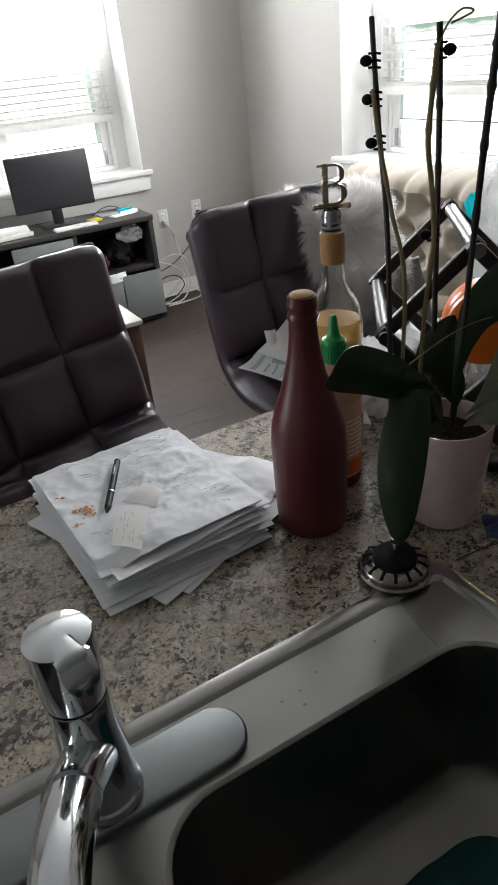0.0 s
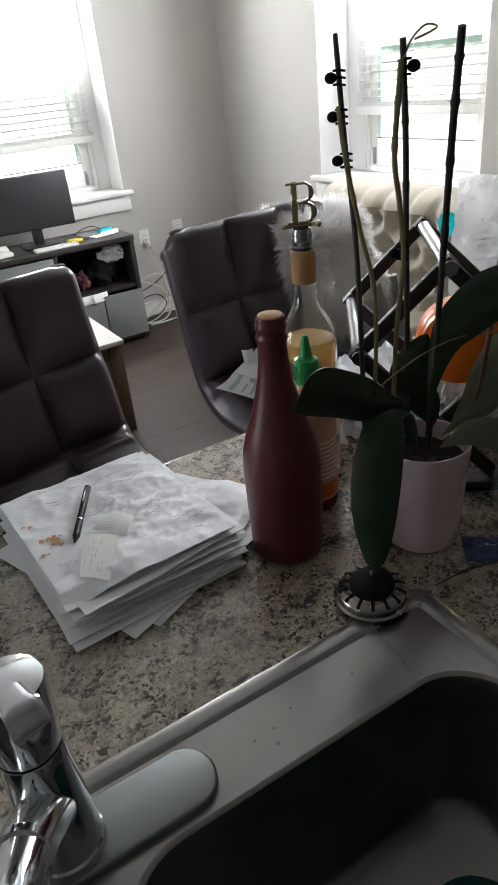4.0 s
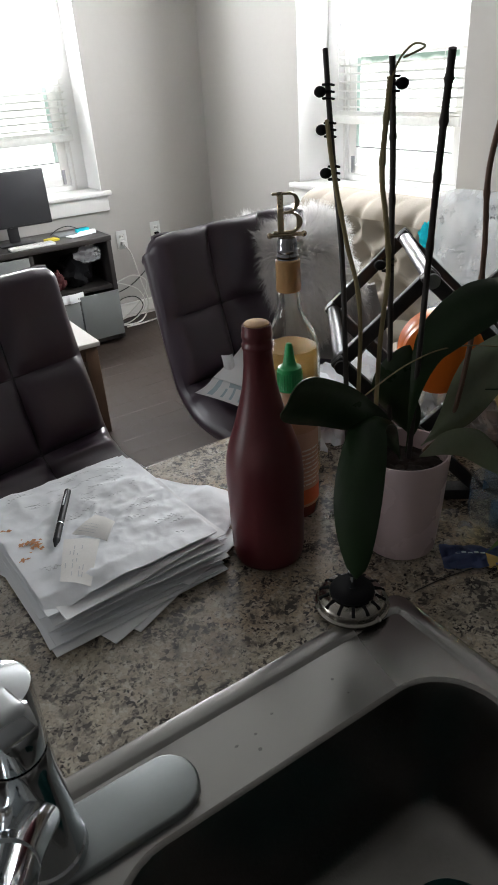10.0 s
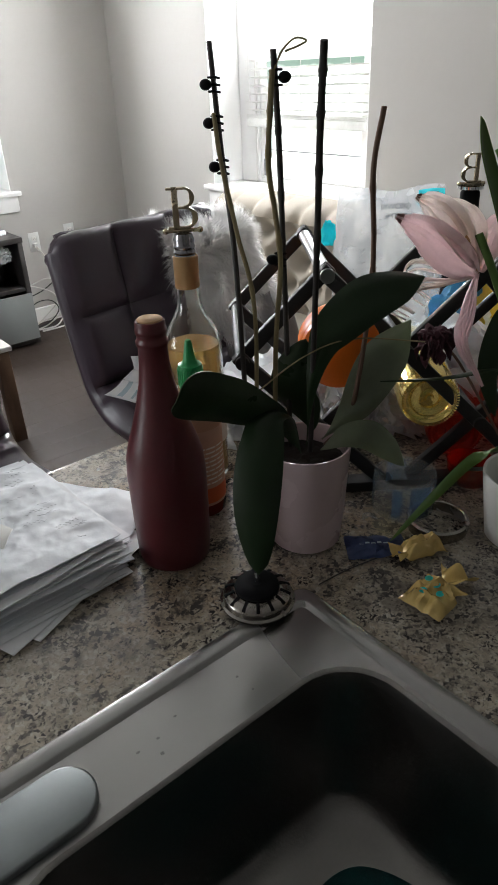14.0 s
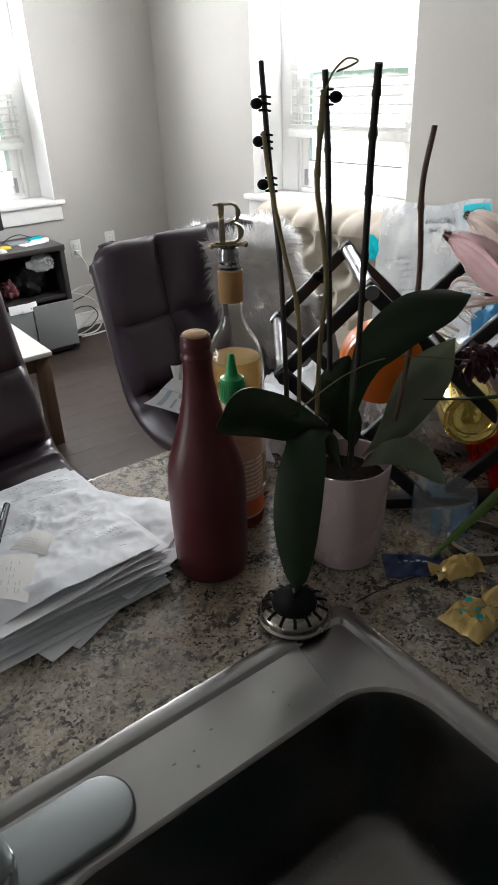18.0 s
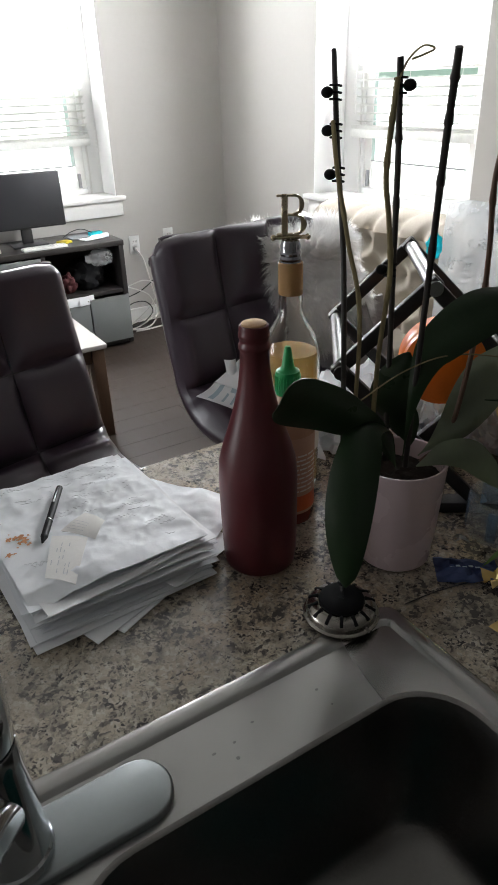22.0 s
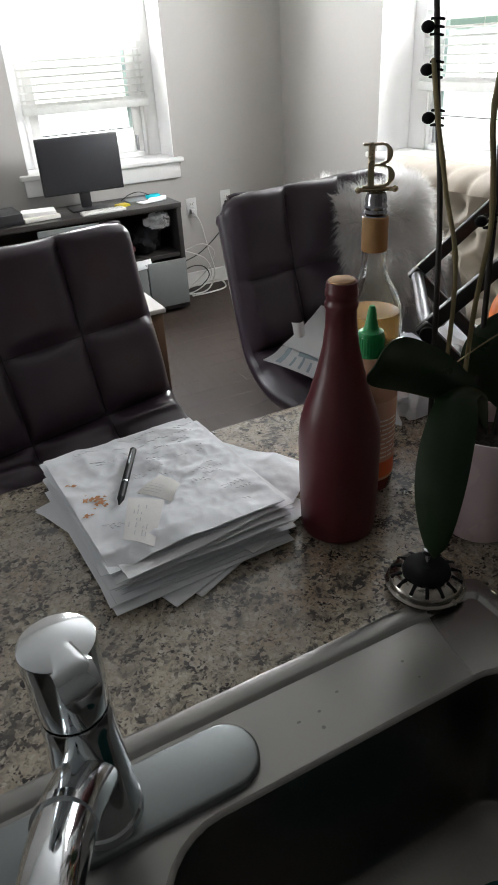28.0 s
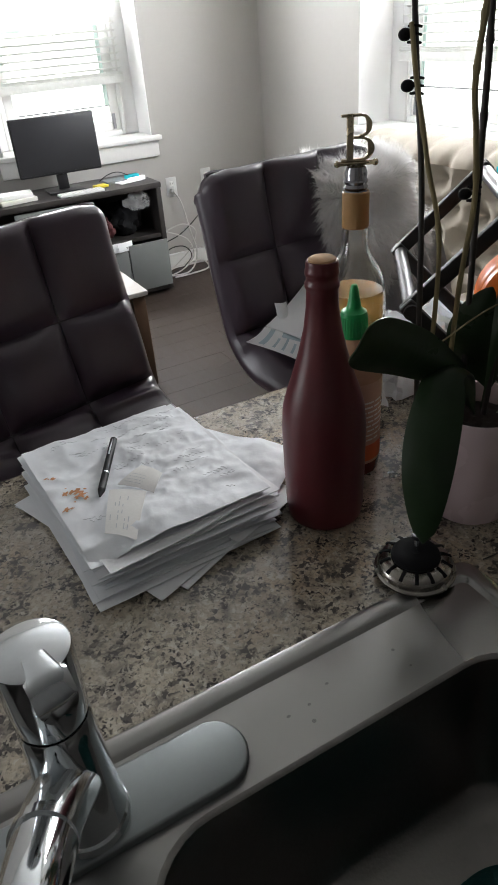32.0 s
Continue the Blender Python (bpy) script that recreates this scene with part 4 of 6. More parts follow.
# ---- orchid ----
PX, PY = 0.882, 0.829
orchid = thing("potted_orchid", "potted orchid with broad dark leaves and bare staked stems", "plant", (0, 0, 0))
pz = CT
part("pot", lathe([(0.0, pz + 0.002), (0.037, pz), (0.0415, pz + 0.004), (0.0458, pz + 0.05), (0.0488, pz + 0.10), (0.0508, pz + 0.128), (0.0503, pz + 0.1305), (0.0480, pz + 0.130), (0.0465, pz + 0.11), (0.0450, pz + 0.105)], 56, Matrix.Translation((PX, PY, 0))), M["pot"], orchid, "pale pink glazed ceramic pot")
soil = grid(lambda u, v: Vector((PX + 0.048 * u * math.cos(2 * math.pi * v), PY + 0.048 * u * math.sin(2 * math.pi * v), pz + 0.108 + 0.006 * noise.noise((u * 5 * math.cos(6.28 * v), u * 5 * math.sin(6.28 * v), 3)))), 10, 37)
part("bark", soil, M["soil"], orchid)


def leaf(pts, width, side, mt="leaf", **k):
    return part("leaf", blade(pts, width, side, n=34, m=11, **{"blunt": 0.48, **k}), M[mt], orchid)


FACE = (0.66, 0.62, -0.42)                     # away from the kitchen side


def faced(pts):
    """The side along which a leaf spreads when its blade is turned to the kitchen."""
    return (Vector(pts[-1]) - Vector(pts[0])).cross(Vector(FACE)).normalized()


for pts, w_, lean, mt_, kw in (
        ([(0.866, 0.822, 1.04), (0.832, 0.812, 1.090), (0.794, 0.800, 1.118), (0.761, 0.795, 1.140), (0.720, 0.785, 1.162), (0.699, 0.780, 1.172), (0.684, 0.776, 1.176)], 0.050, (0, 0, 0.25), "leaf", {"tip": 1.75, "blunt": 0.42, "cup": 0.22}),
        ([(0.862, 0.816, 1.04), (0.832, 0.806, 1.100), (0.799, 0.795, 1.117), (0.777, 0.780, 1.100), (0.759, 0.768, 1.070), (0.746, 0.757, 1.030), (0.741, 0.749, 0.978)], 0.047, (0, 0, 0), "leaf", {"tip": 1.7, "blunt": 0.5, "cup": 0.25}),
        ([(0.876, 0.822, 1.04), (0.870, 0.810, 1.11), (0.876, 0.804, 1.155), (0.893, 0.800, 1.180), (0.933, 0.790, 1.205), (0.974, 0.783, 1.212), (1.005, 0.778, 1.214)], 0.050, (0, 0, 0.1), "leaf", {"tip": 1.65, "blunt": 0.9, "cup": 0.2, "wave": 0.25, "seed": 2}),
        ([(0.904, 0.838, 1.045), (0.893, 0.840, 1.072), (0.872, 0.842, 1.105), (0.876, 0.842, 1.132), (0.894, 0.842, 1.157)], 0.044, (0, 0, 0), "leaf", {"tip": 1.1, "blunt": 0.6, "cup": 0.35, "seed": 1}),
        ([(0.900, 0.822, 1.04), (0.920, 0.815, 1.056), (0.943, 0.810, 1.074), (0.969, 0.805, 1.110), (0.990, 0.800, 1.136), (1.017, 0.800, 1.158)], 0.053, (0, 0, 0), "leaf_lit", {"tip": 1.5, "blunt": 0.95, "cup": 0.15, "wave": 0.5, "seed": 3}),
        ([(0.888, 0.812, 1.035), (0.898, 0.790, 1.056), (0.928, 0.775, 1.053), (0.957, 0.768, 1.028), (0.977, 0.762, 1.000)], 0.034, (0, 0, 0), "leaf_lit", {"tip": 1.2, "blunt": 0.7, "cup": 0.3, "seed": 5})):
    leaf(pts, w_, faced(pts) + Vector(lean), mt=mt_, **kw)


def knobbly(base_r, knots):
    return lambda s: base_r * (1 + 0.35 * max([math.exp(-((s - k) / 0.012) ** 2) for k in knots] or [0]))


part("stake", tube([(0.815, 0.848, 1.03), (0.837, 0.885, 1.237), (0.851, 0.918, 1.345), (0.868, 0.950, 1.436)], 0.0027, 40, 10), M["stake"], orchid, "thin dark plant stake")
part("stake", tube([(0.876, 0.848, 1.03), (0.878, 0.86, 1.278), (0.875, 0.86, 1.354), (0.870, 0.86, 1.426)], knobbly(0.0029, (0.4, 0.7)), 60, 10), M["stake"], orchid, "thin dark plant stake")
part("stake", tube([(0.884, 0.824, 1.03), (0.857, 0.79, 1.266), (0.829, 0.76, 1.362), (0.815, 0.743, 1.427)], knobbly(0.0030, (0.35, 0.55, 0.75, 0.9)), 60, 10), M["stake"], orchid, "dark knobbly plant stake")
part("stem", tube([(0.822, 0.845, 1.035), (0.839, 0.86, 1.195), (0.838, 0.882, 1.271), (0.839, 0.903, 1.334), (0.852, 0.928, 1.375)], knobbly(0.0023, (0.3, 0.6)), 50, 8), M["stem"], orchid, "dry tan flower stem")
part("stem", tube([(0.850, 0.846, 1.03), (0.858, 0.85, 1.16), (0.866, 0.85, 1.238), (0.860, 0.85, 1.292), (0.853, 0.85, 1.333), (0.859, 0.852, 1.388), (0.864, 0.855, 1.410)], knobbly(0.0026, (0.4, 0.7, 0.8)), 70, 8), M["stem"], orchid, "dry green-brown flower stem")
part("stem", tube([(0.905, 0.822, 1.03), (0.939, 0.815, 1.062), (0.962, 0.815, 1.18), (0.964, 0.815, 1.25), (0.958, 0.815, 1.322), (0.969, 0.815, 1.376)], knobbly(0.0028, (0.5, 0.75)), 60, 8), M["dry_stem"], orchid, "brown broken-off flower stem")
part("dry_tip", tube([(0.866, 0.856, 1.408), (0.880, 0.86, 1.424), (0.896, 0.86, 1.434), (0.910, 0.86, 1.432), (0.900, 0.86, 1.428), (0.884, 0.86, 1.424)], 0.0010, 30, 6), M["stem"], orchid)
part("dry_root", tube([(0.779, 0.80, 1.139), (0.851, 0.80, 1.161), (0.912, 0.79, 1.166), (1.019, 0.78, 1.137)], 0.0008, 30, 6), M["stem"], orchid)


def clip(at, way):
    """Little claw clip: rounded thumb piece and a comb of bent teeth round the stake."""
    c = thing("plant_clip", "small black claw clip holding a stem to its stake", "clip", at, group="orchid clips")
    w = Vector(way).normalized()
    m = Matrix.Translation(w * 0.0085)
    k = B()
    bmesh.ops.create_uvsphere(k, u_segments=16, v_segments=10, radius=0.0060, matrix=m @ Matrix.Diagonal((1, 1, 0.85, 1)))
    part("thumb_piece", k, M["rubber"], c)
    for z in (-0.006, 0.0, 0.006):
        s = Vector((-w.y, w.x, 0))
        pts = [w * 0.006 + Vector((0, 0, z)), s * 0.0040 + Vector((0, 0, z)), -w * 0.0052 + Vector((0, 0, z - 0.001))]
        part("tooth", tube(pts, 0.0011, 10, 6), M["rubber"], c)
        part("tooth", tube([Vector((q.x, q.y, q.z)) - 2 * s * q.dot(s) for q in pts], 0.0011, 10, 6), M["rubber"], c)
    return c


clip((0.8605, 0.9355, 1.400), (-0.8, 0.5, 0))
clip((0.8555, 0.9270, 1.367), (-0.8, 0.5, 0))
clip((0.8490, 0.9130, 1.329), (-0.8, 0.5, 0))
clip((0.8720, 0.8600, 1.404), (0.8, -0.5, 0))
clip((0.8745, 0.8590, 1.243), (-0.8, 0.5, 0))


# ---- papers ----
stack = thing("paper_stack", "untidy stack of white letters and papers on the granite", "paper stack", (0, 0, 0))


def relief(x, y, wave, seed, crease):
    """Soft waves of a used sheet, plus sharp crumple ridges."""
    d = wave * (noise.noise((x * 14 + seed, y * 14, seed)) + 0.25 * noise.noise((x * 45, y * 45 + seed, 2.0)))
    if crease:
        d -= crease * (1.6 * abs(noise.noise((x * 17 + y * 9 + seed, y * 14 - x * 8, 5.0))) + 0.5 * abs(noise.noise((x * 50 - y * 24, y * 46 + x * 20, seed))))
    return d


def sheet(cx, cy, z, rz, w=0.216, h=0.279, wave=0.002, seed=0.0, mt="paper", curl=0.0, name="sheet", thick=0.0006, crease=0.0, nu=25, nv=31):
    m = pose(cx, cy, z, 0, 0, rz)

    def fn(u, v):
        x, y = (u - 0.5) * w, (v - 0.5) * h
        d = relief(x, y, wave, seed, crease)
        e = max(0, abs(2 * u - 1) - 0.6) + max(0, abs(2 * v - 1) - 0.6)
        return m @ Vector((x, y, d - curl * e * e))
    return part(name, grid(fn, nu, nv, thick=thick), M[mt], stack)


rnd = random.Random(4)
z = CT + 0.0012
# loose sheets at the bottom, fanned out under the pile
for cx, cy, rz, w_, h_ in ((0.591, 1.062, 30, 0.200, 0.258), (0.592, 1.038, 24, 0.190, 0.262), (0.581, 1.036, 20, 0.204, 0.262), (0.572, 1.031, 3, 0.212, 0.260), (0.574, 1.036, 0, 0.208, 0.256)):
    sheet(cx, cy, z, rz, w=w_, h=h_, wave=0.0008, seed=rz * 1.7, curl=0.0008, mt="paper")
    z += 0.0016
for k in range(16):
    cx, cy, rz = 0.579 + rnd.uniform(-0.006, 0.012), 1.046 + rnd.uniform(-0.010, 0.008), 3 + rnd.uniform(-5, 4)
    sheet(cx, cy, z, rz, w=0.208, h=0.250, wave=0.0012 + 0.00016 * k, seed=k * 1.7, curl=0.0016 * (k % 3), mt="paper" if k % 3 else "paper_old", crease=0.0006 * (k % 4 == 1))
    z += rnd.choice((0.0010, 0.0014, 0.0030))
sheet(0.640, 1.020, CT + 0.014, 22, w=0.110, h=0.215, wave=0.0020, seed=77, mt="paper")
sheet(0.668, 1.040, CT + 0.020, 36, w=0.150, h=0.190, wave=0.0065, seed=31, mt="paper_old", curl=0.010, crease=0.0030, nu=50, nv=60)
TOPZ = max(z, CT + 0.040) + 0.004
TOP = (0.578, 1.050, TOPZ, 0, 0, 3.0)
TW, TH = 0.208, 0.246


def top_relief(x, y):
    """The top sheet: waves, crumple facets in its middle, its near edge arched over the pile."""
    u, v = x / TW + 0.5, y / TH + 0.5
    d = relief(x, y, 0.0042, 9.0, 0.0030)
    facets = abs(noise.noise((x * 30 + y * 12, y * 26, 11.0))) + 0.6 * abs(noise.noise((x * 62, y * 58 - x * 20, 4.0)))
    d -= 0.0042 * facets * math.exp(-((u - 0.62) / 0.30) ** 2 - ((v - 0.52) / 0.36) ** 2)
    d += 0.0065 * math.sin(math.pi * (0.15 + 0.8 * u)) * max(0.0, 0.42 - v) / 0.42 - 0.010 * max(0.0, 0.10 - v) / 0.10 * (1 - u)
    e = max(0, abs(2 * u - 1) - 0.6) + max(0, abs(2 * v - 1) - 0.6)
    return d - 0.002 * e * e


top = part("sheet", grid(lambda u, v: pose(*TOP) @ Vector(((u - 0.5) * TW, (v - 0.5) * TH, top_relief((u - 0.5) * TW, (v - 0.5) * TH))), 90, 100, thick=0.0005), M["paper_old"], stack)
top["label"] = "creased white sheet with rust-brown stains and faint writing"


def on_top(x, y):
    """Height of the top sheet under a place."""
    q = pose(*TOP).inverted() @ Vector((x, y, TOPZ))
    return TOPZ + top_relief(q.x, q.y)


for x, y, r in ((0.491, 1.050, 0.0045), (0.497, 1.049, 0.0040), (0.504, 1.046, 0.0055), (0.507, 1.038, 0.0050), (0.500, 1.037, 0.0030), (0.509, 1.029, 0.0028), (0.484, 1.020, 0.0042), (0.490, 1.019, 0.0022), (0.487, 1.087, 0.0034), (0.480, 1.091, 0.0026), (0.496, 1.030, 0.0016), (0.513, 1.047, 0.0018), (0.494, 1.060, 0.0014)):
    bm = B()
    ctr = bm.verts.new((x, y, on_top(x, y) + 0.0009))
    ring = []
    for k in range(22):
        a = 2 * math.pi * k / 22
        rr = r * max(0.2, 0.8 + 1.1 * noise.noise((x * 90 + 1.6 * math.cos(a), y * 90 + 1.6 * math.sin(a), 1)))
        px, py = x + rr * math.cos(a), y + rr * math.sin(a)
        ring.append(bm.verts.new((px, py, on_top(px, py) + 0.0009)))
    for k in range(22):
        bm.faces.new((ctr, ring[k], ring[(k + 1) % 22]))
    part("stain", bm, M["stain"], top, "rust-brown stain")
def scrawl(x, y, ln, seed, r):
    """One run of unreadable handwriting: a small looping line."""
    pts = []
    for k in range(int(ln / 0.0016) + 3):
        px, py = x + 0.0016 * k, y + 0.0011 * math.sin(1.9 * k + seed) + 0.0009 * math.sin(4.3 * k + 2 * seed) + 0.0012 * math.sin(0.5 * k + 3 * seed)
        pts.append((px, py, on_top(px, py) + 0.0008))
    return part("stroke", tube(pts, r, 4 * len(pts), 4), M["pencil"], top)


for k in range(90):
    x, y = rnd.uniform(0.50, 0.655), rnd.uniform(0.955, 1.165)
    if (x < 0.60 and y < 1.05) or (x < 0.53 and y < 1.10):
        continue
    scrawl(x, y, rnd.uniform(0.005, 0.020), k, rnd.uniform(0.00014, 0.00026))
for x, y in ((0.500, 0.985), (0.507, 0.982), (0.494, 0.990)):
    scrawl(x, y, 0.010, x * 90, 0.0003)


def slip(name, label, corners, bars, mt="receipt"):
    """A small paper slip over the sheet, given by four corners in order."""
    s = thing(name, label, "receipt")
    c = [Vector((x, y, on_top(x, y) + dz_)) for x, y, dz_ in corners]

    def fn(u, v):
        p = c[0].lerp(c[1], u).lerp(c[3].lerp(c[2], u), v)
        return p + Vector((0, 0, 0.002 * math.sin(math.pi * u) + 0.003 * math.sin(2.2 * v)))
    face = part("slip", grid(fn, 12, 12, thick=0.0004), M[mt], s)
    for u0, v0, u1, v1 in bars:
        part("print_bar", grid(lambda u, v: fn(u0 + (u1 - u0) * u, v0 + (v1 - v0) * v) + Vector((0, 0, 0.0005)), 4, 2), M["pencil"], face, smooth=False)
    return s


slip("receipt", "folded white receipt with faint print on the paper stack", ((0.506, 0.957, 0.002), (0.530, 0.929, 0.002), (0.567, 0.992, 0.004), (0.534, 1.022, 0.004)),
     [(0.12 + 0.11 * k, 0.12 + 0.15 * j, 0.145 + 0.11 * k, 0.12 + 0.15 * j + rnd.uniform(0.05, 0.12)) for k in range(6) for j in range(5) if rnd.random() < 0.6])
slip("receipt", "creased grey receipt tucked beside the pen", ((0.547, 1.034, 0.002), (0.575, 0.992, 0.002), (0.596, 1.016, 0.005), (0.582, 1.046, 0.006)),
     [(0.1, 0.15 + 0.12 * k, 0.6, 0.165 + 0.12 * k) for k in range(4)])

pen = thing("ballpoint_pen", "black ballpoint pen with a steel clip lying on papers", "pen")
pa, pb = Vector((0.521, 1.015, on_top(0.521, 1.015) + 0.0052)), Vector((0.575, 1.124, on_top(0.575, 1.124) + 0.0052))
part("barrel", tube([pa.lerp(pb, 0.10), pb], 0.0042, 10, 16), M["pen"], pen)
part("tip", tube([pa, pa.lerp(pb, 0.10)], lambda s: 0.0010 + 0.0032 * s, 6, 14), M["pen"], pen)
part("clip", boxed(-0.0010, 0, 0.0044, 0.0010, 0.034, 0.0054, 0.0004, Matrix.Translation(pa.lerp(pb, 0.66)) @ pose(0, 0, 0, 0, 0, math.degrees(math.atan2(pb.y - pa.y, pb.x - pa.x)) - 90)), M["chrome"], pen, "steel clip")
part("grip_ring", tube([pa.lerp(pb, 0.36), pa.lerp(pb, 0.375)], 0.0044, 3, 16), M["chrome"], pen)


# ---- cloth in the sink ----
def cloth_fn(u, v):
    """A bunched round heap of cloth with folds running over it."""
    x, y = 2 * u - 1, 2 * v - 1
    dx, dy = x * math.sqrt(1 - y * y / 2), y * math.sqrt(1 - x * x / 2)
    r = min(1.0, math.hypot(dx, dy))
    out = 1 + 0.16 * noise.noise((dx * 1.6, dy * 1.6, 1.0))
    fold = 0.5 + 0.5 * math.sin(7 * dx + 4 * dy + 3 * noise.noise((dx * 1.5, dy * 1.5, 4)))
    h = 0.040 * (1 - r ** 2.5) * (0.55 + 0.45 * fold) + 0.008 * noise.noise((u * 6, v * 6, 7)) * (1 - r)
    return Vector((0.652 + 0.105 * dx * out, 0.497 + 0.100 * dy * out, 0.7345 + max(0.0, h)))


cl = thing("dish_cloth", "crumpled dark teal dish cloth in the sink bowl", "cloth")
part("cloth", grid(cloth_fn, 44, 44, thick=0.002), M["teal_cloth"], cl)


# ---- desk, monitor ----
def tv_unit():
    d = thing("media_desk", "black-brown open media desk with grey drawer fronts by the window", "desk")
    y0, y1, x0, x1, h = 4.17, 4.555, 0.55, 1.866, 0.640
    part("top_board", boxed(x0, y0 - 0.004, h - 0.030, x1 + 0.004, y1, h, 0.003), M["desk"], d)
    part("side_board", boxed(x1 - 0.028, y0, 0.02, x1, y1 - 0.004, h - 0.031, 0.002), M["desk"], d)
    part("side_board", boxed(x0, y0, 0.02, x0 + 0.028, y1 - 0.004, h - 0.031, 0.002), M["desk"], d)
    part("divider", boxed(1.375, y0 + 0.006, 0.02, 1.400, y1 - 0.004, h - 0.031, 0.002), M["desk"], d)
    part("back_board", boxed(x0 + 0.03, y1 - 0.012, 0.02, x1 - 0.03, y1 - 0.002, h - 0.032), M["desk"], d)
    part("shelf", boxed(1.402, y0 + 0.008, 0.335, x1 - 0.030, y1 - 0.014, 0.357, 0.002), M["desk"], d)
    part("bottom_board", boxed(x0 + 0.03, y0 + 0.006, 0.02, x1 - 0.03, y1 - 0.014, 0.045, 0.002), M["desk"], d)
    part("drawer_front", boxed(1.405, y0 - 0.010, 0.048, 1.612, y0 + 0.006, 0.322, 0.003), M["grey_panel"], d, "satin grey drawer front")
    part("drawer_front", boxed(1.618, y0 - 0.012, 0.048, x1 - 0.004, y0 + 0.004, 0.322, 0.003), M["grey_panel"], d, "satin grey drawer front")
    part("door", boxed(1.03, y0 - 0.010, 0.05, 1.372, y0 + 0.006, 0.600, 0.003), M["grey_panel"], d, "satin grey door")
    return d


tv_unit()
mon = thing("monitor", "black flat computer monitor on a stand, switched off", "monitor", (1.375, 4.36, 0.64), -2)
part("housing", boxed(-0.228, 0.0, 0.092, 0.228, 0.030, 0.386, 0.006), M["monitor"], mon)
part("screen", boxed(-0.220, -0.0035, 0.104, 0.220, -0.0005, 0.380, 0.001), M["screen"], mon)
part("neck", boxed(-0.030, 0.012, 0.010, 0.030, 0.040, 0.15, 0.006), M["monitor"], mon)
part("foot", boxed(-0.10, -0.06, 0.0, 0.10, 0.10, 0.012, 0.005), M["monitor"], mon)

kb = thing("keyboard", "slim white keyboard on the desk top", "keyboard", (1.42, 4.215, 0.641), 1)
kb_body = part("body", boxed(-0.125, -0.035, 0, 0.125, 0.035, 0.012, 0.003), M["white_plastic"], kb)
for r in range(4):
    for k in range(14):
        part("key", boxed(-0.118 + k * 0.0169, -0.030 + r * 0.0152, 0.012, -0.104 + k * 0.0169, -0.018 + r * 0.0152, 0.0145), M["white_plastic"], kb_body, smooth=False)
nt_ = thing("sticky_notes", "small pad of yellow sticky notes on the desk", "notepad", (1.56, 4.30, 0.641), 12)
part("pad", boxed(-0.035, -0.03, 0, 0.035, 0.03, 0.012, 0.001), M["yellow"], nt_)
rnd2 = random.Random(8)
for nm, lab, x, y, sx, sy, sz, mt, rz in (
        ("book", "grey paperback lying on the desk", 1.08, 4.30, 0.10, 0.07, 0.022, "label", 8), ("book", "worn cream book on a pile", 1.085, 4.31, 0.09, 0.06, 0.020, "receipt", -6),
        ("envelope", "white envelope on the desk", 1.73, 4.32, 0.07, 0.045, 0.006, "paper", 14), ("envelope", "white folded letter on the desk", 1.80, 4.36, 0.05, 0.05, 0.009, "paper", -20),
        ("marker_box", "small teal and white box on the desk", 1.785, 4.40, 0.04, 0.02, 0.022, "teal", 8), ("notebook", "dark notebook on the desk", 1.67, 4.38, 0.06, 0.05, 0.012, "dark_print", 3),
        ("case", "black case on the desk", 0.86, 4.33, 0.12, 0.12, 0.055, "monitor", 2)):
    zz = 0.641 + (0.0225 if lab.startswith("worn") else 0)
    t = thing(nm, lab, nm.replace("_", " "), (x, y, zz), rz)
    part("cover", boxed(-sx, -sy, 0, sx, sy, sz, min(0.003, sz / 3)), M[mt], t)
cabl = thing("desk_cable", "thin black cable looped on the desk top", "cable")
part("wire", tube([(1.60, 4.44, 0.646), (1.64, 4.40, 0.68), (1.70, 4.38, 0.69), (1.78, 4.40, 0.655), (1.84, 4.44, 0.645)], 0.0025, 40, 8), M["cable_black"], cabl)
# clutter in the open shelf
bagm = thing("plastic_bag", "black shiny plastic bag stuffed in the shelf", "bag", (1.66, 4.33, 0.358))


def lump(r, seed, squash):
    bm = B()
    bmesh.ops.create_icosphere(bm, subdivisions=4, radius=1)
    for v in bm.verts:
        n = v.co.normalized()
        k = 1 + 0.35 * noise.noise(n * 2.2 + Vector((seed, 0, 0))) + 0.14 * abs(noise.noise(n * 7 + Vector((0, seed, 0))))
        v.co = Vector((n.x * r[0], n.y * r[1], n.z * r[2])) * k
        if v.co.z < -r[2] * squash:
            v.co.z = -r[2] * squash
    bmesh.ops.translate(bm, vec=(0, 0, r[2] * squash), verts=bm.verts)
    return bm


part("bag", lump((0.105, 0.10, 0.10), 3, 0.75), M["rubber"], bagm)
rc = thing("red_cloth", "dark red cloth bundle in the open shelf", "cloth", (1.54, 4.28, 0.358))
part("bundle", lump((0.045, 0.045, 0.060), 8, 0.8), M["red_stuff"], rc)
pb_ = thing("clear_bag", "crinkled clear plastic bag in the shelf", "bag", (1.73, 4.22, 0.50))
part("film", lump((0.075, 0.035, 0.05), 11, 0.95), M["film"], pb_)
for x, y in ((1.53, 0.0), (1.60, 0.01)):
    t = thing("envelope", "white paper poking out of the drawer", "paper", (x, 4.16, 0.30), 4)
    part("sheet", boxed(-0.05, -0.004, 0, 0.05, -0.002, 0.05, 0.0005, pose(0, 0, 0, -10, 0, 20 * (x - 1.55) * 10)), M["paper"], t)


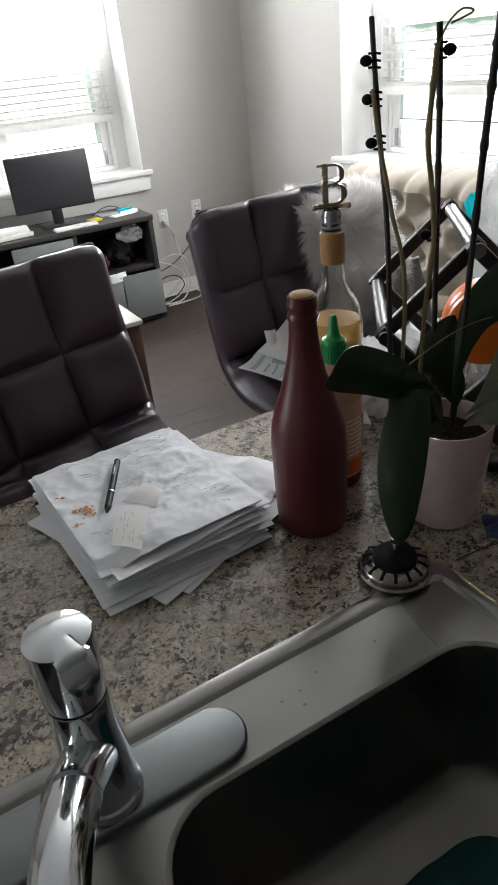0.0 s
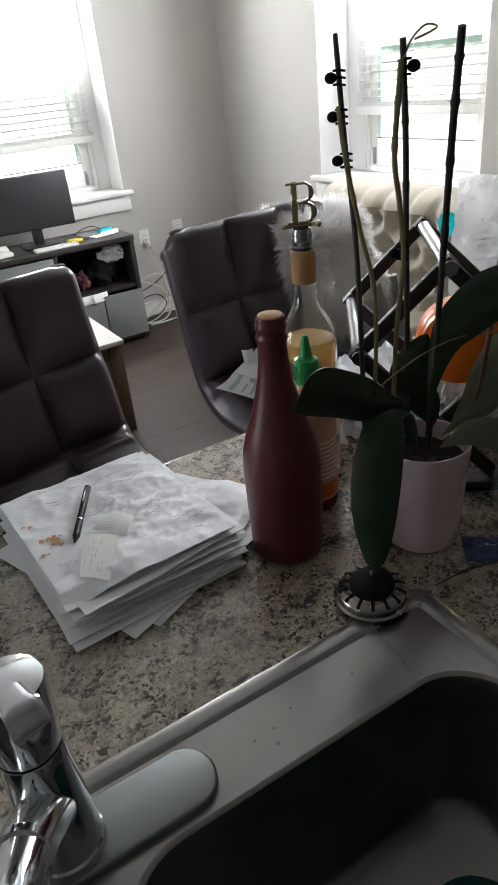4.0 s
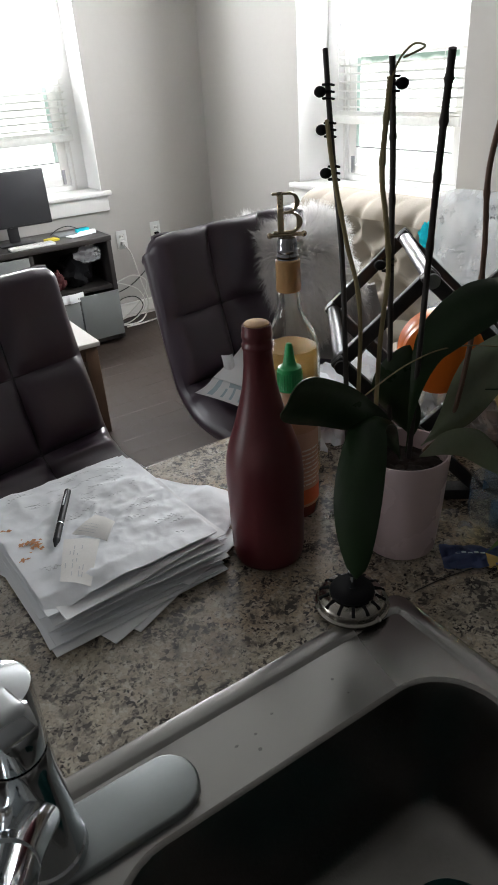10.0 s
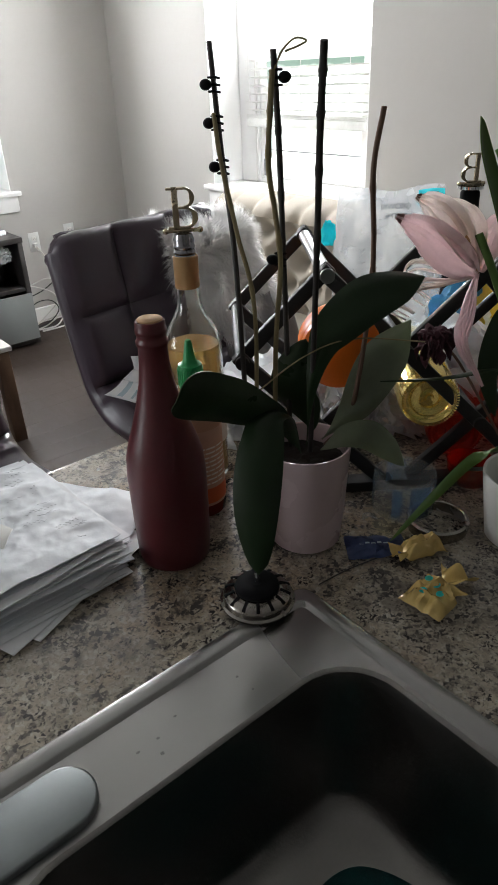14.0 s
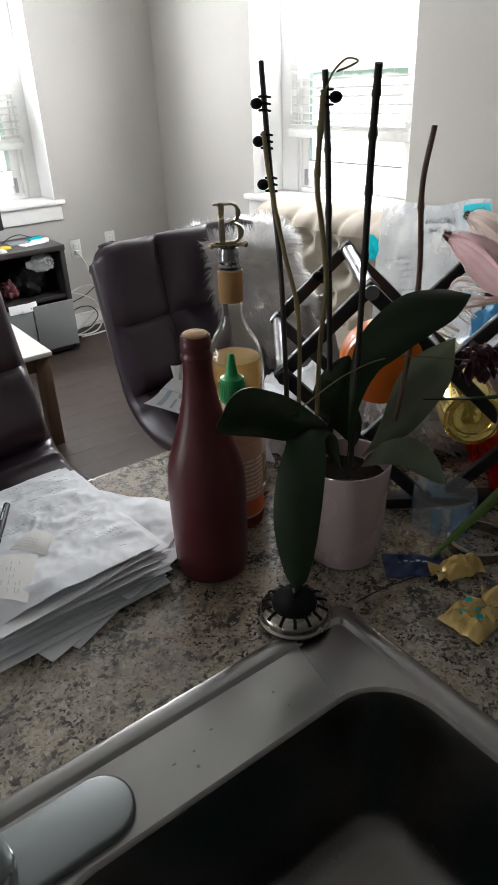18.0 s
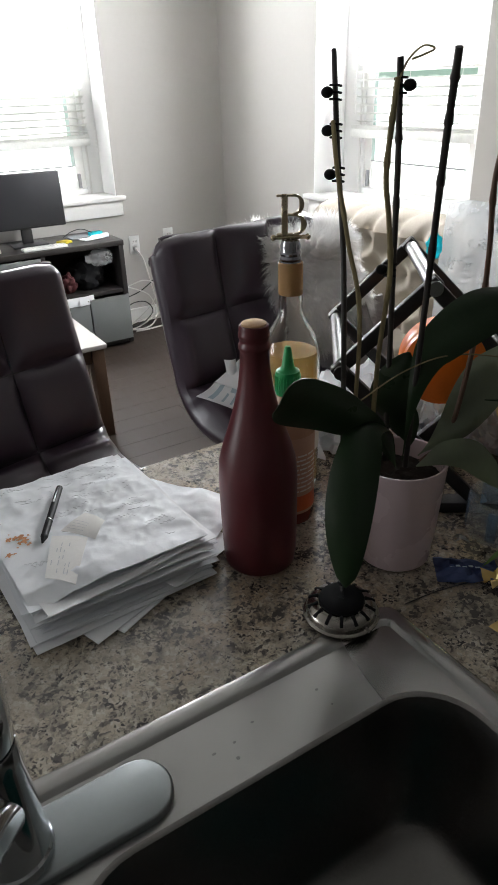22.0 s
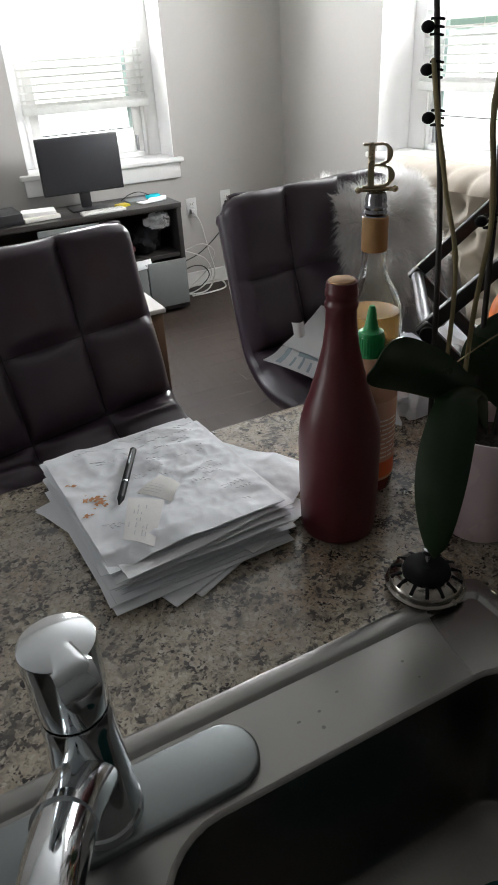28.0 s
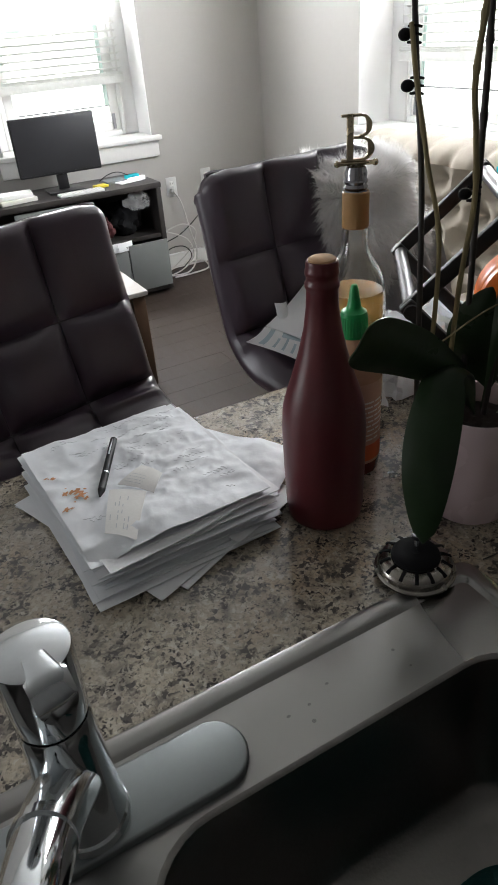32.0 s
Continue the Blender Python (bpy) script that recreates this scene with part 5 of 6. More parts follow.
# ---- outlets and cables ----
def outlet(x, z, plug):
    o = thing("wall_outlet", "white wall outlet with a plugged-in cable", "outlet", (x, YN, z), kind="structure")
    part("cover_plate", boxed(-0.036, -0.006, -0.058, 0.036, -0.0005, 0.058, 0.003), M["white_plastic"], o)
    for dz_ in (-0.02, 0.02):
        socket = part("socket", boxed(-0.016, -0.0085, dz_ - 0.014, 0.016, -0.0062, dz_ + 0.014, 0.004), M["trim"], o)
        for sx in (-0.006, 0.006):
            part("slit", boxed(sx - 0.001, -0.0092, dz_ - 0.004, sx + 0.001, -0.0086, dz_ + 0.006), M["rubber"], socket)
    part("plug", boxed(-0.014, -0.032, -0.034, 0.014, -0.0095, -0.006, 0.004), M[plug], o)
    return o


outlet(2.100, 0.515, "white_plastic")
outlet(2.347, 0.535, "rubber")


def cable(label, pts, r, mt):
    c = thing("power_cable", label, "cable")
    part("wire", tube(pts, r, 90, 8), M[mt], c)


cable("white power cable hanging from the outlet to the floor", [(2.10, 4.55, 0.49), (2.13, 4.52, 0.42), (2.16, 4.5, 0.25), (2.18, 4.47, 0.10), (2.10, 4.42, 0.012), (1.97, 4.40, 0.010), (1.93, 4.47, 0.012), (2.05, 4.50, 0.03), (2.2, 4.46, 0.05), (2.22, 4.40, 0.012), (2.08, 4.36, 0.010), (1.96, 4.36, 0.010)], 0.005, "cable_white")
cable("white cable in loose loops on the floor", [(1.90, 4.45, 0.30), (2.0, 4.45, 0.27), (2.12, 4.46, 0.20), (2.14, 4.44, 0.09), (2.02, 4.40, 0.03), (1.92, 4.42, 0.012), (1.98, 4.48, 0.02), (2.14, 4.50, 0.12), (2.19, 4.48, 0.24), (2.10, 4.48, 0.30), (1.95, 4.50, 0.26)], 0.004, "cable_white")
cable("black cable from the outlet behind the desk", [(2.347, 4.55, 0.513), (2.33, 4.52, 0.44), (2.24, 4.50, 0.34), (2.08, 4.48, 0.24), (1.93, 4.48, 0.20), (1.88, 4.5, 0.19)], 0.0035, "cable_black")
cable("black cable lying between the white loops", [(1.89, 4.42, 0.12), (1.98, 4.42, 0.18), (2.08, 4.43, 0.17), (2.12, 4.43, 0.10), (2.02, 4.40, 0.04), (1.90, 4.40, 0.03)], 0.0035, "cable_black")


# ---- coffee table ----
def coffee_table():
    t = thing("coffee_table", "low table with pale worn top and brown wooden legs", "table", (0.707, 3.44, 0))
    w, d, h = 0.60, 0.40, 0.445
    part("tabletop", boxed(-w, -d, h - 0.022, w, d, h, 0.004), M["table_top"], t)
    for sx in (-1, 1):
        for sy in (-1, 1):
            part("leg", boxed(sx * (w - 0.012) - 0.028 * (1 + sx), sy * (d - 0.012) - 0.028 * (1 + sy), 0, sx * (w - 0.012) + 0.028 * (1 - sx), sy * (d - 0.012) + 0.028 * (1 - sy), h - 0.023, 0.003), M["wood_leg"], t)
    for a in ((-w + 0.07, -d + 0.02, w - 0.07, -d + 0.04), (-w + 0.07, d - 0.04, w - 0.07, d - 0.02), (-w + 0.02, -d + 0.07, -w + 0.04, d - 0.07), (w - 0.04, -d + 0.07, w - 0.02, d - 0.07)):
        part("apron", boxed(a[0], a[1], h - 0.085, a[2], a[3], h - 0.023, 0.002), M["wood_leg"], t)
    return t


coffee_table()


# ---- tufted sofa ----
def sofa():
    s = thing("tufted_sofa", "beige linen button-tufted sofa under the window", "sofa")
    x0, x1, y0, y1 = 1.86, 2.74, 1.30, 3.05
    ztop = 0.850
    step = 0.155
    pins = [(y0 + 0.10 + (k + 0.5 * (r % 2)) * step, ztop - 0.055 - r * 0.105) for r in range(5) for k in range(11)]

    def tuft(y, z):
        d = min((y - a) ** 2 + 1.1 * (z - c) ** 2 for a, c in pins) ** 0.5
        return 0.088 * min(1.0, d / 0.080) ** 0.55

    def face(u, v):
        y, s_ = y0 + (y1 - y0) * u, v
        if s_ < 0.7:
            z = 0.42 + (ztop - 0.42) * s_ / 0.7
            q = Vector((2.44 + 0.03 * s_, y, z))
            n = Vector((-1, 0, 0.08))
            t = tuft(y, z)
        else:
            a = (s_ - 0.7) / 0.3 * math.pi
            q = Vector((2.462 + 0.085 * (1 - math.cos(a)), y, ztop - 0.02 + 0.030 * math.sin(a)))
            n = Vector((-math.cos(a) , 0, math.sin(a)))
            t = 0.060 * (1 - 0.45 * abs(math.cos(math.pi * (y - y0 - 0.10) / step)) ** 6 * max(0, 1 - (s_ - 0.7) / 0.2))
        return q + n.normalized() * t
    part("backrest", grid(lambda u, v: face(1 - u, v), 170, 56), M["sofa"], s, "diamond-tufted beige back cushion")
    part("back_panel", boxed(2.56, y0, 0.10, 2.70, y1, 0.90, 0.02), M["sofa"], s)
    for y, z in pins:
        if z < ztop - 0.30 or y > y1 - 0.05:
            continue
        bm = B()
        bmesh.ops.create_uvsphere(bm, u_segments=12, v_segments=8, radius=0.011, matrix=Matrix.Translation((2.442, y, z)) @ Matrix.Diagonal((0.5, 1, 1, 1)))
        part("button", bm, M["sofa"], s)
    part("seat_base", boxed(x0 + 0.04, y0 + 0.02, 0.12, 2.56, y1 - 0.02, 0.30, 0.02), M["sofa"], s)
    for a, c in ((y0 + 0.20, 2.17), (2.18, y1 - 0.20)):
        part("seat_cushion", boxed(x0, a, 0.302, 2.42, c, 0.47, 0.045, seg=4), M["sofa"], s)
    for yy in (y0 + 0.09, y1 - 0.09):
        part("armrest", tube([(x0 + 0.02, yy, 0.62), (2.2, yy, 0.63), (2.50, yy, 0.66)], 0.095, 20, 22), M["sofa"], s)
        part("arm_panel", boxed(x0 + 0.03, yy - 0.08, 0.12, 2.55, yy + 0.08, 0.60, 0.02), M["sofa"], s)
    for x in (x0 + 0.10, 2.60):
        for yy in (y0 + 0.08, y1 - 0.08):
            part("foot", lathe([(0.0, 0.0), (0.018, 0.0), (0.028, 0.12), (0.0, 0.12)], 16, Matrix.Translation((x, yy, 0))), M["wood_leg"], s)
    return s


sofa()


# ---- fur-trimmed coat over the stool ----
def fur_coat():
    t = thing("fur_coat", "grey coat with a shaggy pale faux-fur hood over the stool", "coat", (1.165, 1.589, 0), 7.4)

    def back_line(z):
        """Front of the stool's back at a height."""
        return -0.034 + 0.29 * (z - 0.99)

    def hood(u, v):
        x = 0.046 + 0.228 * u + 0.012 * math.sin(8 * v) - 0.018 * (1 - u) * math.sin(math.pi * min(1, v * 1.5))
        bulge = 0.050 * math.sin(math.pi * u) ** 0.6
        if v < 0.62:
            z = 0.885 + 0.190 * v / 0.62
            q = Vector((x, back_line(z) - 0.012 - bulge * (0.4 + 0.6 * math.sin(math.pi * v / 0.9)), z))
        else:
            a = (v - 0.62) / 0.38 * math.pi
            q = Vector((x, back_line(1.075) - 0.012 - bulge * 0.9 + 0.085 * (1 - math.cos(a)), 1.075 + 0.036 * math.sin(a) - 0.10 * max(0, a - 2.2)))
        return q + Vector((0, -0.018 * noise.noise((u * 4, v * 5, 1)), 0.012 * noise.noise((u * 3, v * 3, 5))))
    pelt = part("hood", grid(hood, 24, 50, thick=0.012), M["fur"], t, "shaggy pale grey fur hood")

    def body(u, v):
        z = 0.66 + 0.30 * v
        fold = 0.014 * math.sin(16 * u + 2 * v) + 0.010 * noise.noise((u * 5, v * 3, 8))
        return Vector((0.110 + 0.220 * u + 0.02 * (1 - v), back_line(z) - 0.030 - 0.03 * math.sin(math.pi * u) + fold, z))
    part("coat_body", grid(body, 40, 24, thick=0.010), M["coat"], t, "soft grey woollen coat body")
    r3 = random.Random(5)
    verts, faces = [], []
    for k in range(34000):
        u, v = r3.random(), r3.random()
        p = hood(u, v)
        e = 0.02
        n = (hood(u, min(1, v + e)) - hood(u, max(0, v - e))).cross(hood(min(1, u + e), v) - hood(max(0, u - e), v)).normalized()
        if (n.y > 0 and v < 0.6) or (n.z < 0 and v >= 0.6):
            n = -n
        side = (u - 0.5) * 2
        clump = Vector((noise.noise((u * 11, v * 13, 9)), 0.4 * noise.noise((u * 11, v * 13, 3)), noise.noise((u * 11, v * 13, 6))))
        d = (n * 0.75 + clump * 1.1 + Vector((side * abs(side) * 1.1, 0, -0.45 if v < 0.6 else 0.25)) + Vector((r3.uniform(-.25, .25), r3.uniform(-.25, .25), r3.uniform(-.25, .25)))).normalized()
        ln = r3.uniform(0.018, 0.044)
        w = Vector((r3.uniform(-1, 1), r3.uniform(-1, 1), r3.uniform(-1, 1))).cross(d).normalized() * 0.0007
        mid = p + d * ln * 0.55
        end = mid + (d + Vector((0, 0, -0.5)) + clump * 0.5).normalized() * ln * 0.5
        i = len(verts)
        verts += [p - w, p + w, mid + w * 0.8, mid - w * 0.8, end]
        faces += [(i, i + 1, i + 2, i + 3), (i + 3, i + 2, i + 4)]
    me = bpy.data.meshes.new("fur")
    me.from_pydata(verts, [], faces)
    me.materials.append(M["fur"])
    f = new("fur", me)
    f.parent = pelt
    tagged(f, kind="stuff")


fur_coat()


# ---- letters on the stool ----
def letter(label, corners, printed=False):
    """A sheet leaning on the seat's back, given by its four corners in order."""
    t = thing("letter", label, "letter", group="letters on the stool")
    c = [Vector(q) for q in corners]

    def fn(u, v):
        return c[0].lerp(c[1], u).lerp(c[3].lerp(c[2], u), v) + Vector((0, -0.006 * math.sin(math.pi * u), 0.004 * math.sin(3 * v)))
    part("sheet", grid(fn, 10, 10, thick=0.0012), M["paper"], t)
    if printed:
        for u0, v0, u1, v1 in ((0.10, 0.15, 0.9, 0.24), (0.12, 0.36, 0.55, 0.40), (0.12, 0.50, 0.62, 0.54), (0.62, 0.40, 0.92, 0.86), (0.12, 0.64, 0.5, 0.68)):
            part("print_bar", grid(lambda u, v: fn(u0 + (u1 - u0) * u, v0 + (v1 - v0) * v) + Vector((0, -0.001, 0.0012)), 4, 4), M["pale_print"], t, smooth=False)


letter("opened white letter with pale blue print on the stool seat", ((0.949, 1.470, 0.862), (1.001, 1.486, 0.873), (1.080, 1.430, 0.856), (1.033, 1.367, 0.824)), True)
letter("large white envelope leaning on the stool back", ((1.000, 1.481, 0.877), (1.131, 1.542, 0.915), (1.193, 1.460, 0.885), (1.075, 1.379, 0.839)))
letter("small folded white slip behind the envelope", ((1.033, 1.499, 0.912), (1.058, 1.496, 0.910), (1.052, 1.478, 0.868), (1.032, 1.488, 0.887)))


# ---- folding wine rack and what lies in it ----
rack = thing("wine_rack", "black wooden folding lattice wine rack on the counter", "wine rack", (0.965, 0.883, CT), -36.9)


def bar(a, c, y, w=0.0175, d=0.0105):
    """One lattice slat from a to c (across, up), at depth y."""
    a, c = Vector((a[0], y, a[1])), Vector((c[0], y, c[1]))
    ang = math.degrees(math.atan2(c.z - a.z, c.x - a.x))
    return part("bar", boxed(-0.010, -d / 2, -w / 2, (c - a).length + 0.010, d / 2, w / 2, 0.0028, Matrix.Translation(a) @ pose(0, 0, 0, 0, -ang, 0)), M["black_wood"], rack)


S_ = 0.1
for y in (0.0, 0.210):
    for k in range(3):
        bar((2 * S_ * k, 0.295), (2 * S_ * k + 2.75 * S_, 0.020), y)
        bar((2 * S_ * k, 0.295), (max(-S_, 2 * S_ * k - 2.75 * S_), 0.020 if k > 1 else (0.195, 0.020)[k]) if k != 1 else (-0.075, 0.020), y + 0.011)
    bar((-S_, 0.195), (0.075, 0.020), y)
for x, zz in [(2 * S_ * k, 0.295) for k in range(3)] + [(-S_, 0.195), (S_, 0.195), (3 * S_, 0.195), (0.0, 0.095), (2 * S_, 0.095)]:
    part("peg", tube([(x, -0.010, zz), (x, 0.228, zz)], 0.0085, 4, 16), M["grey_metal"] if (x, zz) == (0.0, 0.295) else M["black_wood"], rack, "scuffed grey dowel" if (x, zz) == (0.0, 0.295) else "")
for y in (0.005, 0.215):
    part("foot", boxed(-0.02, y - 0.012, 0.0, 0.62, y + 0.012, 0.016, 0.003), M["black_wood"], rack)

jug = thing("orange_container", "round bright orange plastic container in the rack", "container", (0.980, 0.871, CT + 0.204), -36.9)
part("body", lathe([(0.0, 0.0), (0.040, 0.0), (0.0480, 0.006), (0.0485, 0.012), (0.0485, 0.045), (0.040, 0.056), (0.0, 0.058)], 48, pose(0, -0.012, 0, -90, 0, 0)), M["orange"], jug)
part("lid_ring", lathe([(0.0488, 0.014), (0.0500, 0.017), (0.0500, 0.028), (0.0488, 0.031)], 48, pose(0, -0.012, 0, -90, 0, 0)), M["orange"], jug)


def lying_bottle(at, rz, r, label, glass, foil=None):
    b = thing("wine_bottle", label, "bottle", at, rz)
    m = pose(0, 0, 0, -90, 0, 0)
    prof = [(0.0, 0.006), (0.004, 0.0065), (0.006, 0.010), (0.012, 0.0105), (0.014, 0.0075), (0.018, 0.0070), (r * 0.60, 0.0062), (r * 0.66, 0.002), (r * 0.80, -0.001), (r * 0.93, 0.002), (r, 0.010), (r, 0.17), (r * 0.8, 0.20), (r * 0.42, 0.23), (r * 0.38, 0.29), (0.0, 0.292)]
    body = part("body", lathe(prof, 48, m), glass, b)
    for k in range(60):                       # knurled ring round the foot
        a = 2 * math.pi * k / 60
        part("bead", boxed(-0.0014, -0.0008, -0.0008, 0.0014, 0.0008, 0.0008, m=m @ Matrix.Translation((r * 0.90 * math.cos(a), r * 0.90 * math.sin(a), 0.0010)) @ pose(0, 0, 0, 0, 0, math.degrees(a))), glass, body, smooth=False)
    return b


lying_bottle((1.071, 0.800, CT + 0.129), -42, 0.0385, "gold-yellow glass bottle lying base outward in the rack", M["gold_glass"])
lying_bottle((1.160, 0.815, CT + 0.046), -46, 0.040, "red glass bottle lying base outward in the rack", M["red_glass"])
lying_bottle((1.238, 0.775, CT + 0.056), -46, 0.042, "red glass bottle lying beside the other one", M["red_glass"])
rt = thing("red_tumbler", "small translucent red glass on the counter", "glass", (1.135, 0.770, CT))
part("cup", lathe([(0.0, 0.003), (0.026, 0.0), (0.029, 0.004), (0.032, 0.030), (0.030, 0.030), (0.027, 0.007), (0.0, 0.007)], 36), M["red_glass"], rt)
snack = thing("snack_bag", "crumpled gold foil snack bag behind the rack", "bag", (1.450, 0.945, CT), -36)
part("bag", lump((0.085, 0.05, 0.105), 6, 0.9), M["gold"], snack)
part("blue_panel", lump((0.062, 0.040, 0.085), 9, 0.9), M["sky_print"], snack, "glossy blue printed end of the bag").location = (-0.062, 0.004, 0.012)


def crumple(w, h, seed):
    """A standing sheet of thin film, crushed into sharp folds."""
    def fn(u, v):
        fold = abs(noise.noise((u * 3.1 + seed, v * 3.4, seed))) + 0.5 * abs(noise.noise((u * 8 + seed, v * 8.5, 2 * seed)))
        side = noise.noise((u * 2.5, v * 2.5 + seed, 5.0))
        return Vector(((u - 0.5) * w + 0.25 * w * side * v, 0.075 * (fold - 0.3) + 0.02 * math.sin(4 * u + seed), 0.001 + h * v * (0.75 + 0.5 * noise.noise((u * 3 + seed, 1.0, 3.0)))))
    return grid(fn, 34, 30)


for x_, y_, w_, h_, sd in ((1.075, 1.045, 0.13, 0.13, 2.1), (1.165, 1.000, 0.15, 0.15, 3.7), (1.245, 0.945, 0.15, 0.17, 5.2), (1.330, 0.895, 0.15, 0.19, 6.6), (1.215, 0.880, 0.12, 0.13, 8.3), (1.400, 0.840, 0.14, 0.20, 9.4), (1.120, 0.955, 0.10, 0.09, 11.2), (1.180, 0.905, 0.10, 0.10, 13.5)):
    wr = thing("plastic_wrap", "crumpled clear plastic wrap behind the rack", "plastic wrap", (x_, y_, CT), -36 + 25 * math.sin(sd), group="crumpled plastic wrap")
    part("film", crumple(w_, h_, sd), M["crumpled_film"], wr)
for x, y, zz, lab, mt in ((1.035, 1.125, 0.955, "clear glass bottle lying in the lattice rack", "glass"), (1.42, 1.125, 0.955, "clear glass bottle behind the orange container", "glass")):
    b = thing("glass_bottle", lab, "bottle", (x, y, zz), 4)
    part("body", lathe([(0.0, 0.0), (0.036, 0.002), (0.038, 0.01), (0.038, 0.17), (0.018, 0.21), (0.015, 0.28), (0.0, 0.281)], 36, pose(-0.1, 0, -0.006, 0, 90, 0)), M[mt], b)
for k in range(24):
    x, y = 0.965 + 0.020 * k + rnd2.uniform(-.012, .012), 1.085 - 0.013 * k + 0.05 * (k % 2)
    t = thing("paper_scrap", "crumpled white paper scrap behind the rack", "paper", (x, y, CT + 0.002), rnd2.uniform(-75, 5), group="paper scraps")
    part("scrap", grid(lambda u, v: Vector(((u - 0.5) * 0.09, 0.03 * (v - 0.5) + 0.045 * noise.noise((u * 4 + k, v * 4, k * 2.0)), 0.002 + (0.075 + 0.02 * (k % 3)) * v + 0.02 * v * noise.noise((u * 3, v * 3, k * 3.0)))), 12, 12, thick=0.0008), M["thin_paper"], t)


# ---- clear produce bag ----
bag = thing("produce_bag", "clear plastic produce bag with printed text, seen from behind", "bag", (1.345, 1.105, CT), -33)


def bag_fn(front):
    def fn(u, v):
        x = (u - 0.5) * (0.178 + 0.02 * math.sin(3 * v))
        belly = 0.045 * math.sin(math.pi * min(1, 0.12 + v * 0.9)) * (1 - (2 * u - 1) ** 4)
        cr = 0.006 * noise.noise((u * 9, v * 9, front)) + 0.004 * noise.noise((u * 22, v * 22, front + 3))
        return Vector((x, (belly if front > 0 else -belly) * 0.8 + cr, 0.322 * v + 0.004 * math.sin(9 * u) * v))
    return fn


part("back_film", grid(bag_fn(1), 30, 34), M["film_print"], bag)
part("front_film", grid(bag_fn(-1), 30, 34), M["film"], bag)
hd = bag_fn(1)
part("top_band", grid(lambda u, v: hd(0.22 + 0.76 * u, 0.82 + 0.15 * v) + Vector((0, 0.002, 0)), 16, 6), M["film"], bag, "white printed band")
part("teal_corner", grid(lambda u, v: hd(0.74 + 0.25 * u, 0.90 + 0.08 * v) + Vector((0, -0.003, 0)), 8, 4), M["teal"], bag, "teal printed corner")
part("teal_knot", lump((0.012, 0.008, 0.020), 4, 0.95), M["teal"], bag, "teal twisted plastic corner").location = (-0.110, -0.01, 0.238)
fl = lambda x, zz: pose(x, -0.012, zz, 90, 0, 0)
for txt, sz, x, zz in (("GROWN", 0.0130, 0.004, 0.291), ("IN THE", 0.0125, 0.004, 0.2765), ("ORGANIC", 0.0175, 0.045, 0.205)):
    text_mesh(txt, sz, M["dark_print"] if txt != "ORGANIC" else M["white_plastic"], fl(x, zz), bag, "lettering", mirror=True)
for k in range(9):
    wdt = 0.03 + 0.04 * rnd2.random()
    part("print_bar", boxed(-0.07 + 0.01 * rnd2.random(), -0.014, 0.150 + k * 0.011, -0.07 + wdt, -0.0136, 0.1525 + k * 0.011), M["dark_print"], bag, smooth=False)


# ---- second stoppered bottle ----
b2 = thing("wine_bottle", "dark glass bottle with a brass lettered stopper", "bottle", (1.478, 1.045, CT))
part("glass", lathe([(0.0, 0.002), (0.034, 0.0), (0.0375, 0.006), (0.0375, 0.17), (0.034, 0.19), (0.020, 0.215), (0.0145, 0.235), (0.0145, 0.275), (0.0, 0.275)], 40), M["rubber"], b2)
part("stopper_rubber", lathe([(0.0145, 0.272), (0.017, 0.276), (0.0165, 0.305), (0.011, 0.312), (0.0, 0.312)], 28), M["rubber"], b2)
stopper_letter(b2, 0.317, 140)
part("letter_base", lathe([(0.0, 0.311), (0.022, 0.311), (0.022, 0.316), (0.0, 0.318)], 28), M["chrome"], b2)


# ---- lily ----
lily = thing("cut_lily", "fading pale pink lily with long leaves in a white pot", "flower", (0, 0, 0))
part("stem", tube([(1.075, 0.64, 0.95), (1.085, 0.68, 1.08), (1.075, 0.735, 1.20), (1.068, 0.760, 1.25)], 0.0045, 30, 10), M["leaf_bright"], lily)
part("stem", tube([(1.085, 0.645, 0.95), (1.110, 0.69, 1.12), (1.110, 0.74, 1.27), (1.100, 0.77, 1.33)], 0.004, 30, 10), M["leaf_bright"], lily)
core = Vector((1.070, 0.757, 1.208))


def petal(pts, width, side, mt, seed, brown=False):
    """A limp lily petal: broad, ribbed along its length, its edge curled and its tip dried."""
    line = curve_points([core + Vector(p) for p in pts], 30)
    side = Vector(side).normalized()

    def fn(u, v):
        k = min(29, int(u * 29 + 0.5))
        d = (line[min(k + 1, 29)] - line[max(k - 1, 0)]).normalized()
        a = (side - d * side.dot(d)).normalized()
        up = a.cross(d)
        w = width * (0.07 + 0.93 * math.sin(math.pi * min(1.0, 0.05 + 0.94 * u ** 0.9)) ** 0.95)
        x = 2 * v - 1
        rib = 0.0011 * math.cos(9 * math.pi * v) * math.sin(math.pi * u)
        curl = 0.16 * w * math.sin(7 * u + 3 * x + seed) * x * x
        return line[k] + a * (x * w / 2) + up * (0.30 * w * x * x + rib + curl + 0.004 * noise.noise((u * 6, v * 5, seed)))
    ob = part("petal", grid(fn, 34, 27, thick=0.0011), M[mt], lily)
    if brown:
        part("dried_tip", grid(lambda u, v: fn(0.93 + 0.07 * u, v) + Vector((-0.0008, -0.0012, 0.0010)), 6, 14), M["petal_edge"], ob, "dried brown petal tip")
    return ob


